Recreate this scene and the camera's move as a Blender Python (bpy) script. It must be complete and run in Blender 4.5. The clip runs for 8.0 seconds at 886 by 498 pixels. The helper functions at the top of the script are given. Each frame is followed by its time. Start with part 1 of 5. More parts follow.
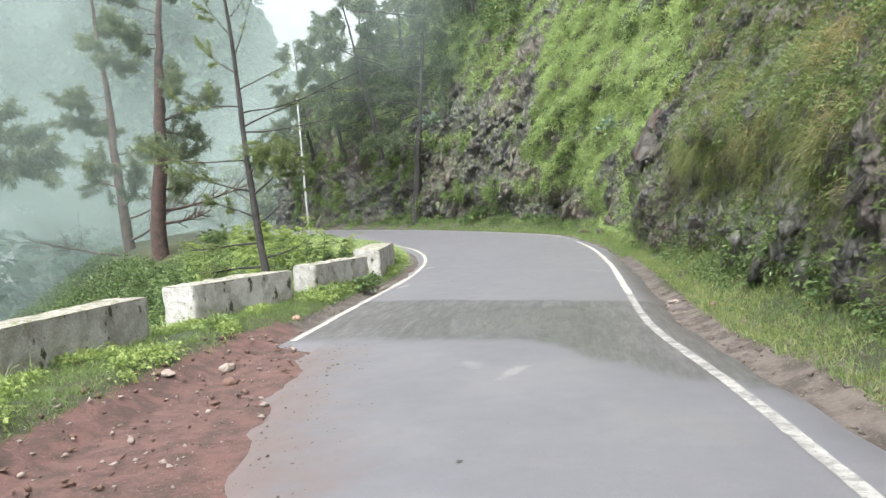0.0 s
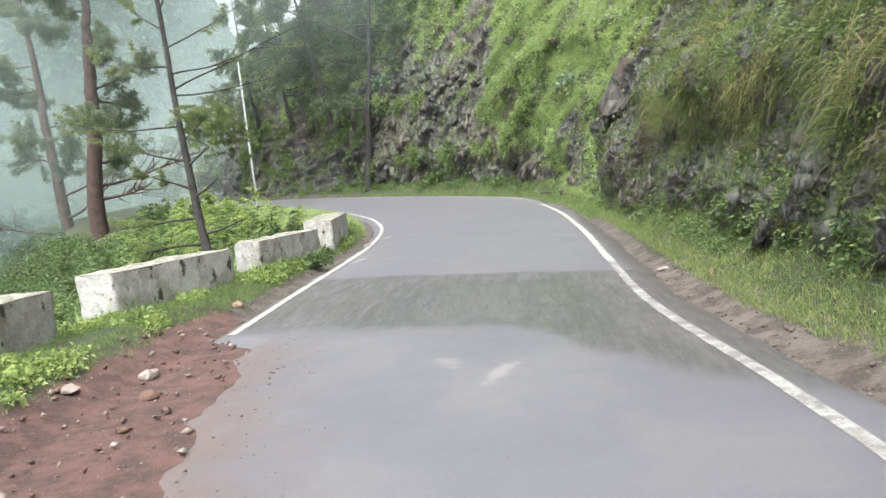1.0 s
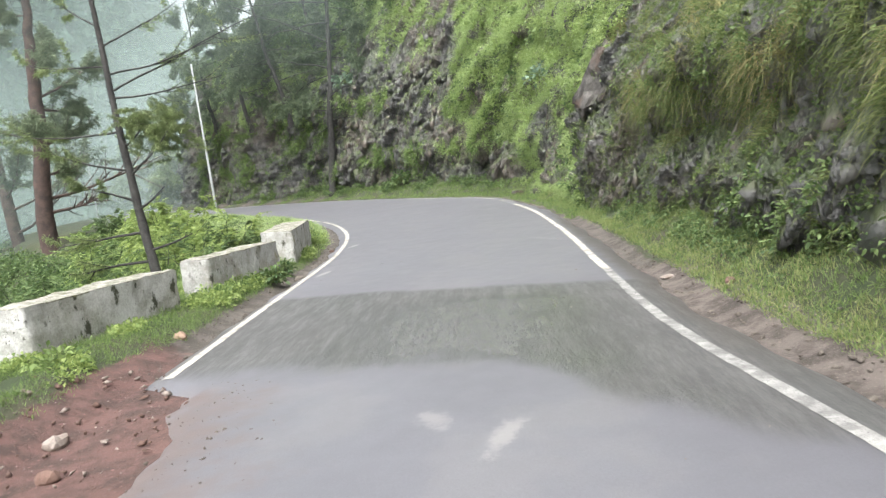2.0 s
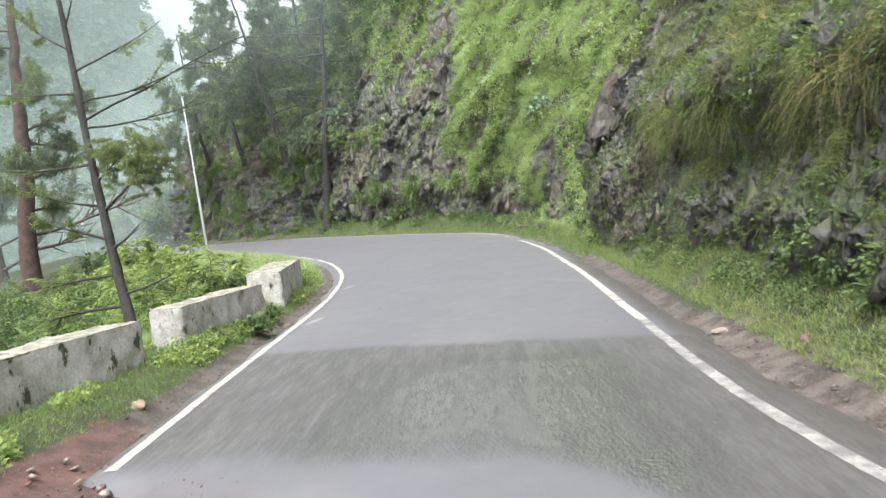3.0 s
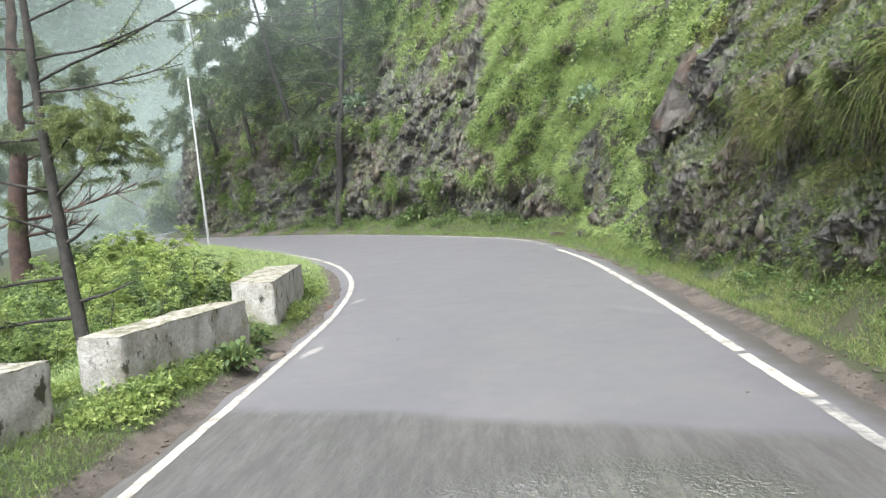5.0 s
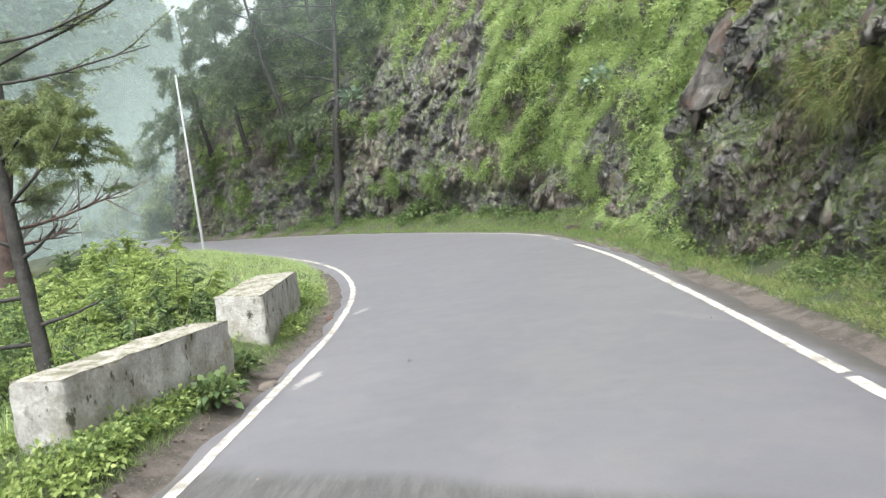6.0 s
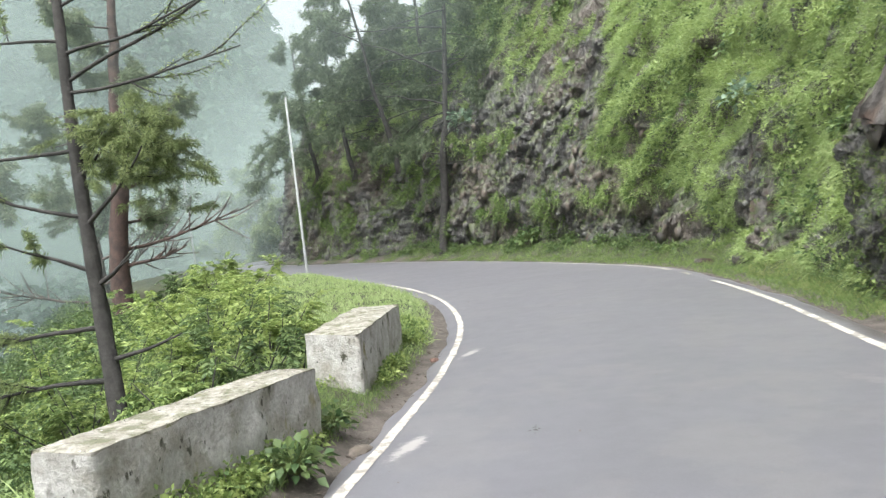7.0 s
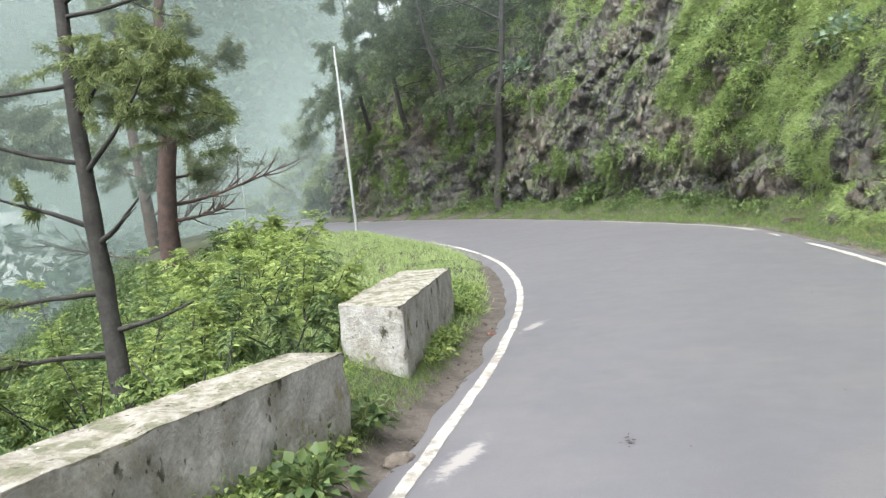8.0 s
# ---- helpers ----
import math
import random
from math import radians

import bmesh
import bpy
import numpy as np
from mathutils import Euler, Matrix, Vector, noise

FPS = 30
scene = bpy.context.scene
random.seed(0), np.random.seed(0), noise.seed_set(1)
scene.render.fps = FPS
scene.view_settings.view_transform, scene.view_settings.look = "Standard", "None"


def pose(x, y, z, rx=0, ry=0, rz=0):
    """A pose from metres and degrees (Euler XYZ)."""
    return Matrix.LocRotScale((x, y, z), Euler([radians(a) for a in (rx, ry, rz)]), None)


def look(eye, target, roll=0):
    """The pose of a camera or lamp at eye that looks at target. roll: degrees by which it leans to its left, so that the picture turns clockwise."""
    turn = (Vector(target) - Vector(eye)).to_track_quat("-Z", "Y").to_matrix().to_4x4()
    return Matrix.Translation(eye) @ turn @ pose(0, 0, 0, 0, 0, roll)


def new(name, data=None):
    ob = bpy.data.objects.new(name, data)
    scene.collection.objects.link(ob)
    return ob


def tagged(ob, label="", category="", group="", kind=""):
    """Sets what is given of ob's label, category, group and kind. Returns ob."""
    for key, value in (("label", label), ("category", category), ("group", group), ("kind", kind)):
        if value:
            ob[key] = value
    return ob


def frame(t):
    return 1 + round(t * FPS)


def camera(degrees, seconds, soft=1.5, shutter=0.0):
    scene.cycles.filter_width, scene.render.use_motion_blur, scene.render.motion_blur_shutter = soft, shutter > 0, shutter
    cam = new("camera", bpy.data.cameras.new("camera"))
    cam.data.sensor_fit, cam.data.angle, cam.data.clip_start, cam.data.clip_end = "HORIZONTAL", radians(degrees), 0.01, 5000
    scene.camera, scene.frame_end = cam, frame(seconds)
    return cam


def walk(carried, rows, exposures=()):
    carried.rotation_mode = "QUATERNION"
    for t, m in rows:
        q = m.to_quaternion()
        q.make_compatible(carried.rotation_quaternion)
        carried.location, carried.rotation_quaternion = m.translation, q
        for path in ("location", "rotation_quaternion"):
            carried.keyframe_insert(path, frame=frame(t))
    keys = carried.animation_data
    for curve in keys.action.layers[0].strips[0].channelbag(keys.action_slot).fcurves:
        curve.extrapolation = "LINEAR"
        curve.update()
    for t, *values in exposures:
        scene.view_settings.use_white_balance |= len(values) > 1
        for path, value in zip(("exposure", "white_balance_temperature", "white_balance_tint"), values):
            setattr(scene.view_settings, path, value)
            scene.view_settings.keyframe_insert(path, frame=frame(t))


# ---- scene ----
cam = camera(59.6, 8.0, soft=1.3, shutter=0.3)
PATH = [
    (0, (0.213, 0.144, 1.385), (-0.101, 2.114, 1.24), -4.4),
    (0.5, (0.017, 0.832, 1.381), (-0.247, 2.804, 1.175), -4.9),
    (1, (-0.063, 1.459, 1.356), (-0.269, 3.433, 1.11), -6.2),
    (1.5, (-0.151, 2.081, 1.357), (-0.301, 4.058, 1.099), -6.9),
    (1.7, (-0.189, 2.344, 1.356), (-0.328, 4.322, 1.095), -7.5),
    (3, (-0.437, 4.055, 1.348), (-0.539, 6.045, 1.177), -8.0),
    (3.5, (-0.571, 4.845, 1.347), (-0.694, 6.837, 1.222), -7.8),
    (4, (-0.683, 5.504, 1.302), (-0.817, 7.489, 1.106), -6.9),
    (4.5, (-0.782, 6.163, 1.327), (-0.916, 8.149, 1.135), -6.4),
    (4.7, (-0.829, 6.444, 1.323), (-0.962, 8.433, 1.158), -5.8),
    (5.8, (-1.084, 7.989, 1.299), (-1.215, 9.976, 1.113), -6.8),
    (6, (-1.131, 8.27, 1.295), (-1.269, 10.257, 1.114), -7.7),
    (6.5, (-1.332, 9.11, 1.276), (-1.597, 11.088, 1.144), -8.3),
    (7, (-1.499, 9.747, 1.284), (-1.889, 11.707, 1.204), -6.8),
    (7.5, (-1.602, 10.454, 1.246), (-2.066, 12.393, 1.094), -7.8),
    (8, (-1.859, 11.159, 1.203), (-2.392, 13.08, 1.031), -6.6),
]
walk(cam, [(t, look(eye, target, roll)) for t, eye, target, roll in PATH], exposures=[(0, 1.6, 6500, 8), (6, 1.6, 6500, 8), (7, 1.53, 6500, 8), (8, 1.53, 6500, 8)])

# ---- world and sun: bright overcast, the light a little stronger from over the valley ----
world = bpy.data.worlds.new("sky")
scene.world = world
world.use_nodes = True
wn = world.node_tree.nodes
sky = wn.new("ShaderNodeTexSky")
sky.sky_type = "NISHITA"
sky.sun_disc = False
sky.sun_elevation, sky.sun_rotation = radians(58), radians(-163)
sky.air_density, sky.dust_density, sky.ozone_density = 0.7, 6.0, 0.6
wn["Background"].inputs["Strength"].default_value = 0.165
grey = wn.new("ShaderNodeHueSaturation")  # an even cloud cover takes most of the blue out
grey.inputs["Saturation"].default_value = 0.22
world.node_tree.links.new(sky.outputs[0], grey.inputs["Color"])
world.node_tree.links.new(grey.outputs[0], wn["Background"].inputs["Color"])
sun_data = bpy.data.lights.new("sun", "SUN")
sun_data.energy, sun_data.angle, sun_data.color = 0.95, radians(60), (1.0, 0.97, 0.93)
sun = new("sun", sun_data)
sun.matrix_world = look((-3, -10, 50), (0, 0, 0))

# ---- materials ----


def mat(name, a, b, scale=3.0, rough=0.85, bump=0.3, fine=60.0, stain=None, stain_scale=0.7, stain_amount=0.5,
        moss=None, island=False, translucent=0.0, spec=0.4, bump_dist=0.02, streak=1.0, spots=(), facets=0.0, moss_from=1.05):
    """Two base colours mixed by noise (or at random for each leaf), a stain on a larger scale, moss on upward faces, fine relief."""
    m = bpy.data.materials.new(name)
    m.use_nodes = True
    t = m.node_tree
    n, l = t.nodes, t.links
    bsdf = n["Principled BSDF"]
    bsdf.inputs["Roughness"].default_value = rough
    bsdf.inputs["Specular IOR Level"].default_value = spec
    co = n.new("ShaderNodeTexCoord").outputs["Object"]

    def noise_tex(s, detail=5.0, r=0.6, drip=1.0):
        x = n.new("ShaderNodeTexNoise")
        x.inputs["Scale"].default_value, x.inputs["Detail"].default_value, x.inputs["Roughness"].default_value = s, detail, r
        if drip != 1.0:
            mp = n.new("ShaderNodeMapping")
            mp.inputs["Scale"].default_value = (1.0, 1.0, drip)
            l.new(co, mp.inputs["Vector"])
            l.new(mp.outputs[0], x.inputs["Vector"])
        else:
            l.new(co, x.inputs["Vector"])
        return x.outputs["Fac"]

    def ramp(src, lo, hi):
        x = n.new("ShaderNodeMapRange")
        x.interpolation_type = "SMOOTHSTEP"
        x.inputs["From Min"].default_value, x.inputs["From Max"].default_value = lo, hi
        l.new(src, x.inputs["Value"])
        return x.outputs["Result"]

    def mix(fac, p, q):
        x = n.new("ShaderNodeMix")
        x.data_type = "RGBA"
        l.new(fac, x.inputs[0])
        for socket, v in ((x.inputs[6], p), (x.inputs[7], q)):
            if isinstance(v, tuple):
                socket.default_value = (*v, 1)
            else:
                l.new(v, socket)
        return x.outputs[2]

    if island:
        fac = n.new("ShaderNodeNewGeometry").outputs["Random Per Island"]
    else:
        fac = ramp(noise_tex(scale), 0.3, 0.7)
    col = mix(fac, a, b)
    if stain:
        x = n.new("ShaderNodeMath")
        x.operation = "MULTIPLY"
        x.inputs[1].default_value = stain_amount
        l.new(ramp(noise_tex(stain_scale, 6.0, 0.6, streak), 0.48, 0.62), x.inputs[0])
        col = mix(x.outputs[0], col, stain)
    for shade, size, lo, hi in spots:
        vo = n.new("ShaderNodeTexVoronoi")
        vo.inputs["Scale"].default_value = size
        run = n.new("ShaderNodeMapping")  # a little longer downwards than across
        run.inputs["Scale"].default_value = (1.0, 1.0, 0.55)
        l.new(co, run.inputs["Vector"])
        l.new(run.outputs[0], vo.inputs["Vector"])
        wav = n.new("ShaderNodeMath")
        wav.operation = "MULTIPLY_ADD"
        l.new(noise_tex(size * 2.2, 6.0, 0.75, 0.6), wav.inputs[0])
        wav.inputs[1].default_value = 0.95
        l.new(vo.outputs["Distance"], wav.inputs[2])
        few = n.new("ShaderNodeMath")
        few.operation = "MULTIPLY"
        inv = n.new("ShaderNodeMath")
        inv.operation = "SUBTRACT"
        inv.inputs[0].default_value = 1.0
        l.new(ramp(wav.outputs[0], 0.62, 0.69), inv.inputs[1])
        l.new(inv.outputs[0], few.inputs[0])
        l.new(ramp(noise_tex(1.2 + 0.17 * size, 3.0), lo, hi), few.inputs[1])
        col = mix(few.outputs[0], col, shade)
    if moss:
        geo = n.new("ShaderNodeNewGeometry")
        sep = n.new("ShaderNodeSeparateXYZ")
        l.new(geo.outputs["Normal"], sep.inputs[0])
        add = n.new("ShaderNodeMath")
        add.operation = "MULTIPLY_ADD"
        l.new(noise_tex(1.3), add.inputs[0])
        add.inputs[1].default_value = 1.6
        l.new(sep.outputs["Z"], add.inputs[2])
        col = mix(ramp(add.outputs[0], moss_from, moss_from + 0.55), col, moss)
    if not island:
        g = n.new("ShaderNodeMix")
        g.data_type, g.blend_type = "RGBA", "OVERLAY"
        g.inputs[0].default_value = 0.32 if name == "asphalt" else 0.5
        l.new(col, g.inputs[6])
        l.new(noise_tex(fine, 3.0, 0.7), g.inputs[7])
        col = g.outputs[2]
    l.new(col, bsdf.inputs["Base Color"])
    if bump:
        bp = n.new("ShaderNodeBump")
        bp.inputs["Strength"].default_value, bp.inputs["Distance"].default_value = bump, bump_dist
        l.new(noise_tex(fine * 0.5, 8.0, 0.7), bp.inputs["Height"])
        l.new(bp.outputs[0], bsdf.inputs["Normal"])
        for k in range(2 if facets else 0):  # split blocks along tilted beds, at two sizes
            bed = n.new("ShaderNodeMapping")
            bed.inputs["Rotation"].default_value, bed.inputs["Scale"].default_value = (0.5, 0.6, 0.4), (1.0, 1.0, 0.4)
            l.new(co, bed.inputs["Vector"])
            bent = n.new("ShaderNodeMix")
            bent.data_type = "RGBA"
            bent.blend_type = "ADD"
            bent.inputs[0].default_value = 0.25
            l.new(bed.outputs[0], bent.inputs[6])
            l.new(noise_tex(2.0, 3.0), bent.inputs[7])
            cell = n.new("ShaderNodeTexVoronoi")
            cell.inputs["Scale"].default_value = facets * (1, 2.7)[k]
            l.new(bent.outputs[2], cell.inputs["Vector"])
            fb = n.new("ShaderNodeBump")
            fb.invert = True
            fb.inputs["Strength"].default_value, fb.inputs["Distance"].default_value = 0.9, (0.13, 0.05)[k]
            l.new(cell.outputs["Distance"], fb.inputs["Height"])
            l.new(bsdf.inputs["Normal"].links[0].from_socket, fb.inputs["Normal"])
            l.new(fb.outputs[0], bsdf.inputs["Normal"])
    if translucent:
        tr = n.new("ShaderNodeBsdfTranslucent")
        l.new(col, tr.inputs["Color"])
        ms = n.new("ShaderNodeMixShader")
        ms.inputs[0].default_value = translucent
        l.new(bsdf.outputs[0], ms.inputs[1])
        l.new(tr.outputs[0], ms.inputs[2])
        l.new(ms.outputs[0], n["Material Output"].inputs["Surface"])
    return m


M_ROCK = mat("wet_rock", (0.1, 0.1, 0.1), (0.016, 0.016, 0.015), 3.4, 0.45, 1.0, 16, stain=(0.1, 0.08, 0.064), stain_scale=0.3,
             stain_amount=0.7, moss=(0.04, 0.058, 0.018), spec=0.7, bump_dist=0.08, facets=5.5, moss_from=0.95)
M_SPLIT = mat("split_rock", (0.026, 0.026, 0.025), (0.125, 0.124, 0.122), 3.0, 0.45, 1.0, 22, stain=(0.15, 0.118, 0.096), stain_scale=0.35, stain_amount=0.75,
              moss=(0.045, 0.056, 0.02), island=True, spec=0.7, bump_dist=0.04, moss_from=1.0)
M_ROCK_PALE = mat("pale_rock", (0.13, 0.122, 0.115), (0.03, 0.028, 0.027), 3.0, 0.6, 0.9, 18, stain=(0.13, 0.085, 0.065), stain_scale=1.2,
                  moss=(0.05, 0.07, 0.02), spec=0.3, bump_dist=0.06)
M_GRASS_DRY = mat("dry_hill_grass", (0.14, 0.14, 0.06), (0.35, 0.31, 0.155), island=True, spec=0.2, rough=0.6, bump=0, translucent=0.35)
M_STONE = mat("stone", (0.3, 0.26, 0.235), (0.18, 0.145, 0.125), 6.0, 0.85, 0.6, 40)
M_STONE_TAN = mat("tan_stone", (0.27, 0.185, 0.135), (0.17, 0.12, 0.09), 6.0, 0.85, 0.6, 40)
M_STONE_RED = mat("red_stone", (0.14, 0.085, 0.068), (0.085, 0.053, 0.044), 6.0, 0.9, 0.6, 40)
M_PAINT_WORN = mat("worn_line_paint", (0.32, 0.315, 0.305), (0.17, 0.168, 0.166), 9.0, 0.6, 0.3, 90, stain=(0.12, 0.117, 0.118), stain_scale=6.0, stain_amount=0.8,
                   spots=(((0.11, 0.108, 0.114), 2.6, 0.46, 0.6), ((0.11, 0.108, 0.11), 22.0, 0.36, 0.5), ((0.1, 0.098, 0.098), 50.0, 0.4, 0.55)))
M_PAINT = mat("line_paint", (0.47, 0.455, 0.41), (0.31, 0.3, 0.27), 6.0, 0.6, 0.3, 90, stain=(0.19, 0.18, 0.165), stain_scale=7.0, stain_amount=0.9,
              spots=(((0.14, 0.135, 0.13), 34.0, 0.52, 0.66),))
M_WASH = mat("whitewashed_cement", (0.43, 0.43, 0.42), (0.3, 0.296, 0.275), 5.0, 0.9, 1.0, 34, stain=(0.2, 0.19, 0.15), stain_scale=3.0, stain_amount=0.55, bump_dist=0.03,
             spots=(((0.19, 0.175, 0.085), 3.2, 0.5, 0.68), ((0.055, 0.057, 0.04), 5.5, 0.46, 0.58), ((0.07, 0.07, 0.055), 12.0, 0.48, 0.62), ((0.05, 0.05, 0.045), 30.0, 0.5, 0.62)))
M_WASH_SPOTTED = mat("mould_spotted_whitewash", (0.54, 0.54, 0.53), (0.4, 0.395, 0.375), 5.0, 0.9, 1.0, 34, stain=(0.22, 0.21, 0.17), stain_scale=3.0, stain_amount=0.5, bump_dist=0.03,
                     spots=(((0.06, 0.063, 0.042), 2.9, 0.3, 0.4), ((0.065, 0.066, 0.05), 9.0, 0.46, 0.6), ((0.05, 0.05, 0.045), 30.0, 0.52, 0.64)))
M_CAP = mat("weathered_cement_cap", (0.34, 0.33, 0.3), (0.19, 0.18, 0.145), 11.0, 0.92, 1.0, 34, stain=(0.1, 0.105, 0.06), stain_scale=6.0, stain_amount=0.8,
            spots=(((0.13, 0.14, 0.06), 4.0, 0.46, 0.6), ((0.05, 0.05, 0.035), 14.0, 0.42, 0.58), ((0.5, 0.49, 0.46), 20.0, 0.5, 0.62), ((0.045, 0.045, 0.035), 36.0, 0.42, 0.6)))
M_BARK = mat("dark_bark", (0.048, 0.046, 0.044), (0.023, 0.023, 0.022), 6.0, 0.9, 1.0, 30, bump_dist=0.03)
M_BARK_RED = mat("reddish_pine_bark", (0.1, 0.066, 0.058), (0.05, 0.038, 0.035), 3.0, 0.9, 1.0, 18, bump_dist=0.04)
M_STEEL = mat("galvanised_pole", (0.33, 0.345, 0.35), (0.24, 0.25, 0.255), 3.0, 0.45, 0.1, 40)
M_GRASS = mat("verge_grass", (0.09, 0.15, 0.045), (0.22, 0.295, 0.11), island=True, spec=0.2, rough=0.55, bump=0, translucent=0.35)
M_GRASS_LONG = mat("long_hill_grass", (0.075, 0.115, 0.037), (0.25, 0.285, 0.115), island=True, spec=0.2, rough=0.55, bump=0, translucent=0.35)
M_GRASS_ARCH = mat("arching_grass", (0.065, 0.1, 0.032), (0.25, 0.28, 0.115), island=True, spec=0.3, rough=0.5, bump=0, translucent=0.35)
M_GRASS_LUSH = mat("lush_grass", (0.2, 0.29, 0.11), (0.45, 0.55, 0.26), island=True, spec=0.2, rough=0.55, bump=0, translucent=0.4)
M_GRASS_PALE = mat("pale_verge_grass", (0.15, 0.19, 0.065), (0.34, 0.36, 0.17), island=True, spec=0.2, rough=0.55, bump=0, translucent=0.4)
M_LEAF = mat("shrub_leaf", (0.07, 0.125, 0.04), (0.33, 0.42, 0.16), island=True, spec=0.2, rough=0.5, bump=0, translucent=0.45)
M_LEAF_BRIGHT = mat("young_leaf", (0.13, 0.2, 0.06), (0.38, 0.46, 0.17), island=True, spec=0.2, rough=0.5, bump=0, translucent=0.45)
M_LEAF_SLOPE = mat("slope_leaf", (0.19, 0.27, 0.095), (0.36, 0.45, 0.18), island=True, spec=0.2, rough=0.5, bump=0, translucent=0.45)
M_LEAF_CLIFF = mat("cliff_leaf", (0.065, 0.105, 0.04), (0.175, 0.235, 0.09), island=True, spec=0.2, rough=0.5, bump=0, translucent=0.4)
M_LEAF_DARK = mat("dark_leaf", (0.045, 0.085, 0.035), (0.17, 0.235, 0.095), island=True, spec=0.2, rough=0.45, bump=0, translucent=0.3)
M_NEEDLE = mat("needle_foliage", (0.13, 0.17, 0.105), (0.27, 0.32, 0.2), island=True, spec=0.2, rough=0.6, bump=0, translucent=0.5)
M_NEEDLE_DARK = mat("dark_drooping_foliage", (0.07, 0.1, 0.06), (0.18, 0.225, 0.135), island=True, spec=0.2, rough=0.6, bump=0, translucent=0.4)
M_SPRAY = mat("feathery_spray", (0.13, 0.175, 0.075), (0.29, 0.345, 0.165), island=True, spec=0.2, rough=0.6, bump=0, translucent=0.5)
M_FOREST = mat("far_forest_foliage", (0.04, 0.075, 0.055), (0.058, 0.095, 0.066), island=True, spec=0.2, rough=0.7, bump=0, translucent=0.3)


# spilt paint and pale scuffs on the road: x, y, half sizes, turn, strength
SMEARS = [(-3.1, 15.5, 0.13, 0.5, -0.16, 0.62), (-3.26, 19.65, 0.1, 0.42, -0.3, 0.6), (-0.71, 7.05, 0.13, 0.3, 0.3, 0.24), (-0.29, 6.68, 0.11, 0.42, -0.3, 0.3),
          (0.75, 16.4, 0.2, 0.9, 0.5, 0.14)]


def road_material():
    """Worn grey asphalt; a band of old, wet, rougher surfacing crosses it; wheel-polished paths."""
    m = mat("asphalt", (0.104, 0.103, 0.119), (0.092, 0.091, 0.105), 0.9, 0.42, 0.22, 90, stain=(0.122, 0.119, 0.128), stain_scale=1.1, stain_amount=0.55, spec=1.0, bump_dist=0.004)
    t = m.node_tree
    n, l = t.nodes, t.links
    bsdf = n["Principled BSDF"]
    co = n.new("ShaderNodeTexCoord").outputs["Object"]
    sep = n.new("ShaderNodeSeparateXYZ")
    l.new(co, sep.inputs[0])
    wob = n.new("ShaderNodeTexNoise")
    wob.inputs["Scale"].default_value, wob.inputs["Detail"].default_value = 1.1, 6.0
    l.new(co, wob.inputs["Vector"])

    def calc(op, p, q):
        x = n.new("ShaderNodeMath")
        x.operation = op
        for socket, v in zip(x.inputs, (p, q)):
            if isinstance(v, (int, float)):
                socket.default_value = v
            else:
                l.new(v, socket)
        return x.outputs[0]

    def smooth(src, lo, hi):
        x = n.new("ShaderNodeMapRange")
        x.interpolation_type = "SMOOTHSTEP"
        x.inputs["From Min"].default_value, x.inputs["From Max"].default_value = lo, hi
        l.new(src, x.inputs["Value"])
        return x.outputs["Result"]

    w = calc("MULTIPLY", calc("SUBTRACT", wob.outputs["Fac"], 0.5), 2.2)
    far_edge = calc("ADD", calc("ADD", sep.outputs["Y"], calc("MULTIPLY", sep.outputs["X"], 0.45)), calc("MULTIPLY", w, 0.12))
    near_edge = calc("ADD", calc("ADD", sep.outputs["Y"], calc("MULTIPLY", sep.outputs["X"], 0.2)), calc("MULTIPLY", w, 0.6))
    bend = calc("MULTIPLY", smooth(sep.outputs["X"], -0.6, 1.5), 2.3)
    band = calc("MULTIPLY", calc("SUBTRACT", 1.0, smooth(far_edge, 11.5, 11.8)), smooth(calc("ADD", near_edge, bend), 8.05, 8.75))
    col = bsdf.inputs["Base Color"].links[0].from_socket
    x = n.new("ShaderNodeMix")
    x.data_type = "RGBA"
    l.new(calc("MULTIPLY", band, 0.9), x.inputs[0])
    l.new(col, x.inputs[6])
    old = n.new("ShaderNodeMix")
    old.data_type = "RGBA"
    streak = n.new("ShaderNodeTexNoise")
    streak.inputs["Scale"].default_value, streak.inputs["Detail"].default_value, streak.inputs["Roughness"].default_value = 2.0, 10.0, 0.8
    pull = n.new("ShaderNodeMapping")
    pull.inputs["Scale"].default_value = (4.5, 0.6, 1.0)
    l.new(co, pull.inputs["Vector"])
    l.new(pull.outputs[0], streak.inputs["Vector"])
    wet = smooth(streak.outputs["Fac"], 0.36, 0.7)
    l.new(wet, old.inputs[0])
    old.inputs[6].default_value, old.inputs[7].default_value = (0.031, 0.0305, 0.029, 1), (0.08, 0.079, 0.077, 1)
    l.new(old.outputs[2], x.inputs[7])
    # standing water on the coarse old surfacing, between the wheel paths
    off_middle = calc("ABSOLUTE", calc("ADD", sep.outputs["X"], 0.6), 0.0)
    soaked = calc("MULTIPLY", band, calc("SUBTRACT", 1.0, smooth(calc("ADD", off_middle, calc("MULTIPLY", w, 0.9)), 0.4, 1.7)))
    soaked = calc("MULTIPLY", soaked, calc("SUBTRACT", 1.0, smooth(calc("ADD", far_edge, w), 10.3, 11.3)))
    soil = n.new("ShaderNodeMix")
    soil.data_type = "RGBA"
    clods = n.new("ShaderNodeTexNoise")
    clods.inputs["Scale"].default_value, clods.inputs["Detail"].default_value, clods.inputs["Roughness"].default_value = 3.2, 9.0, 0.72
    l.new(co, clods.inputs["Vector"])
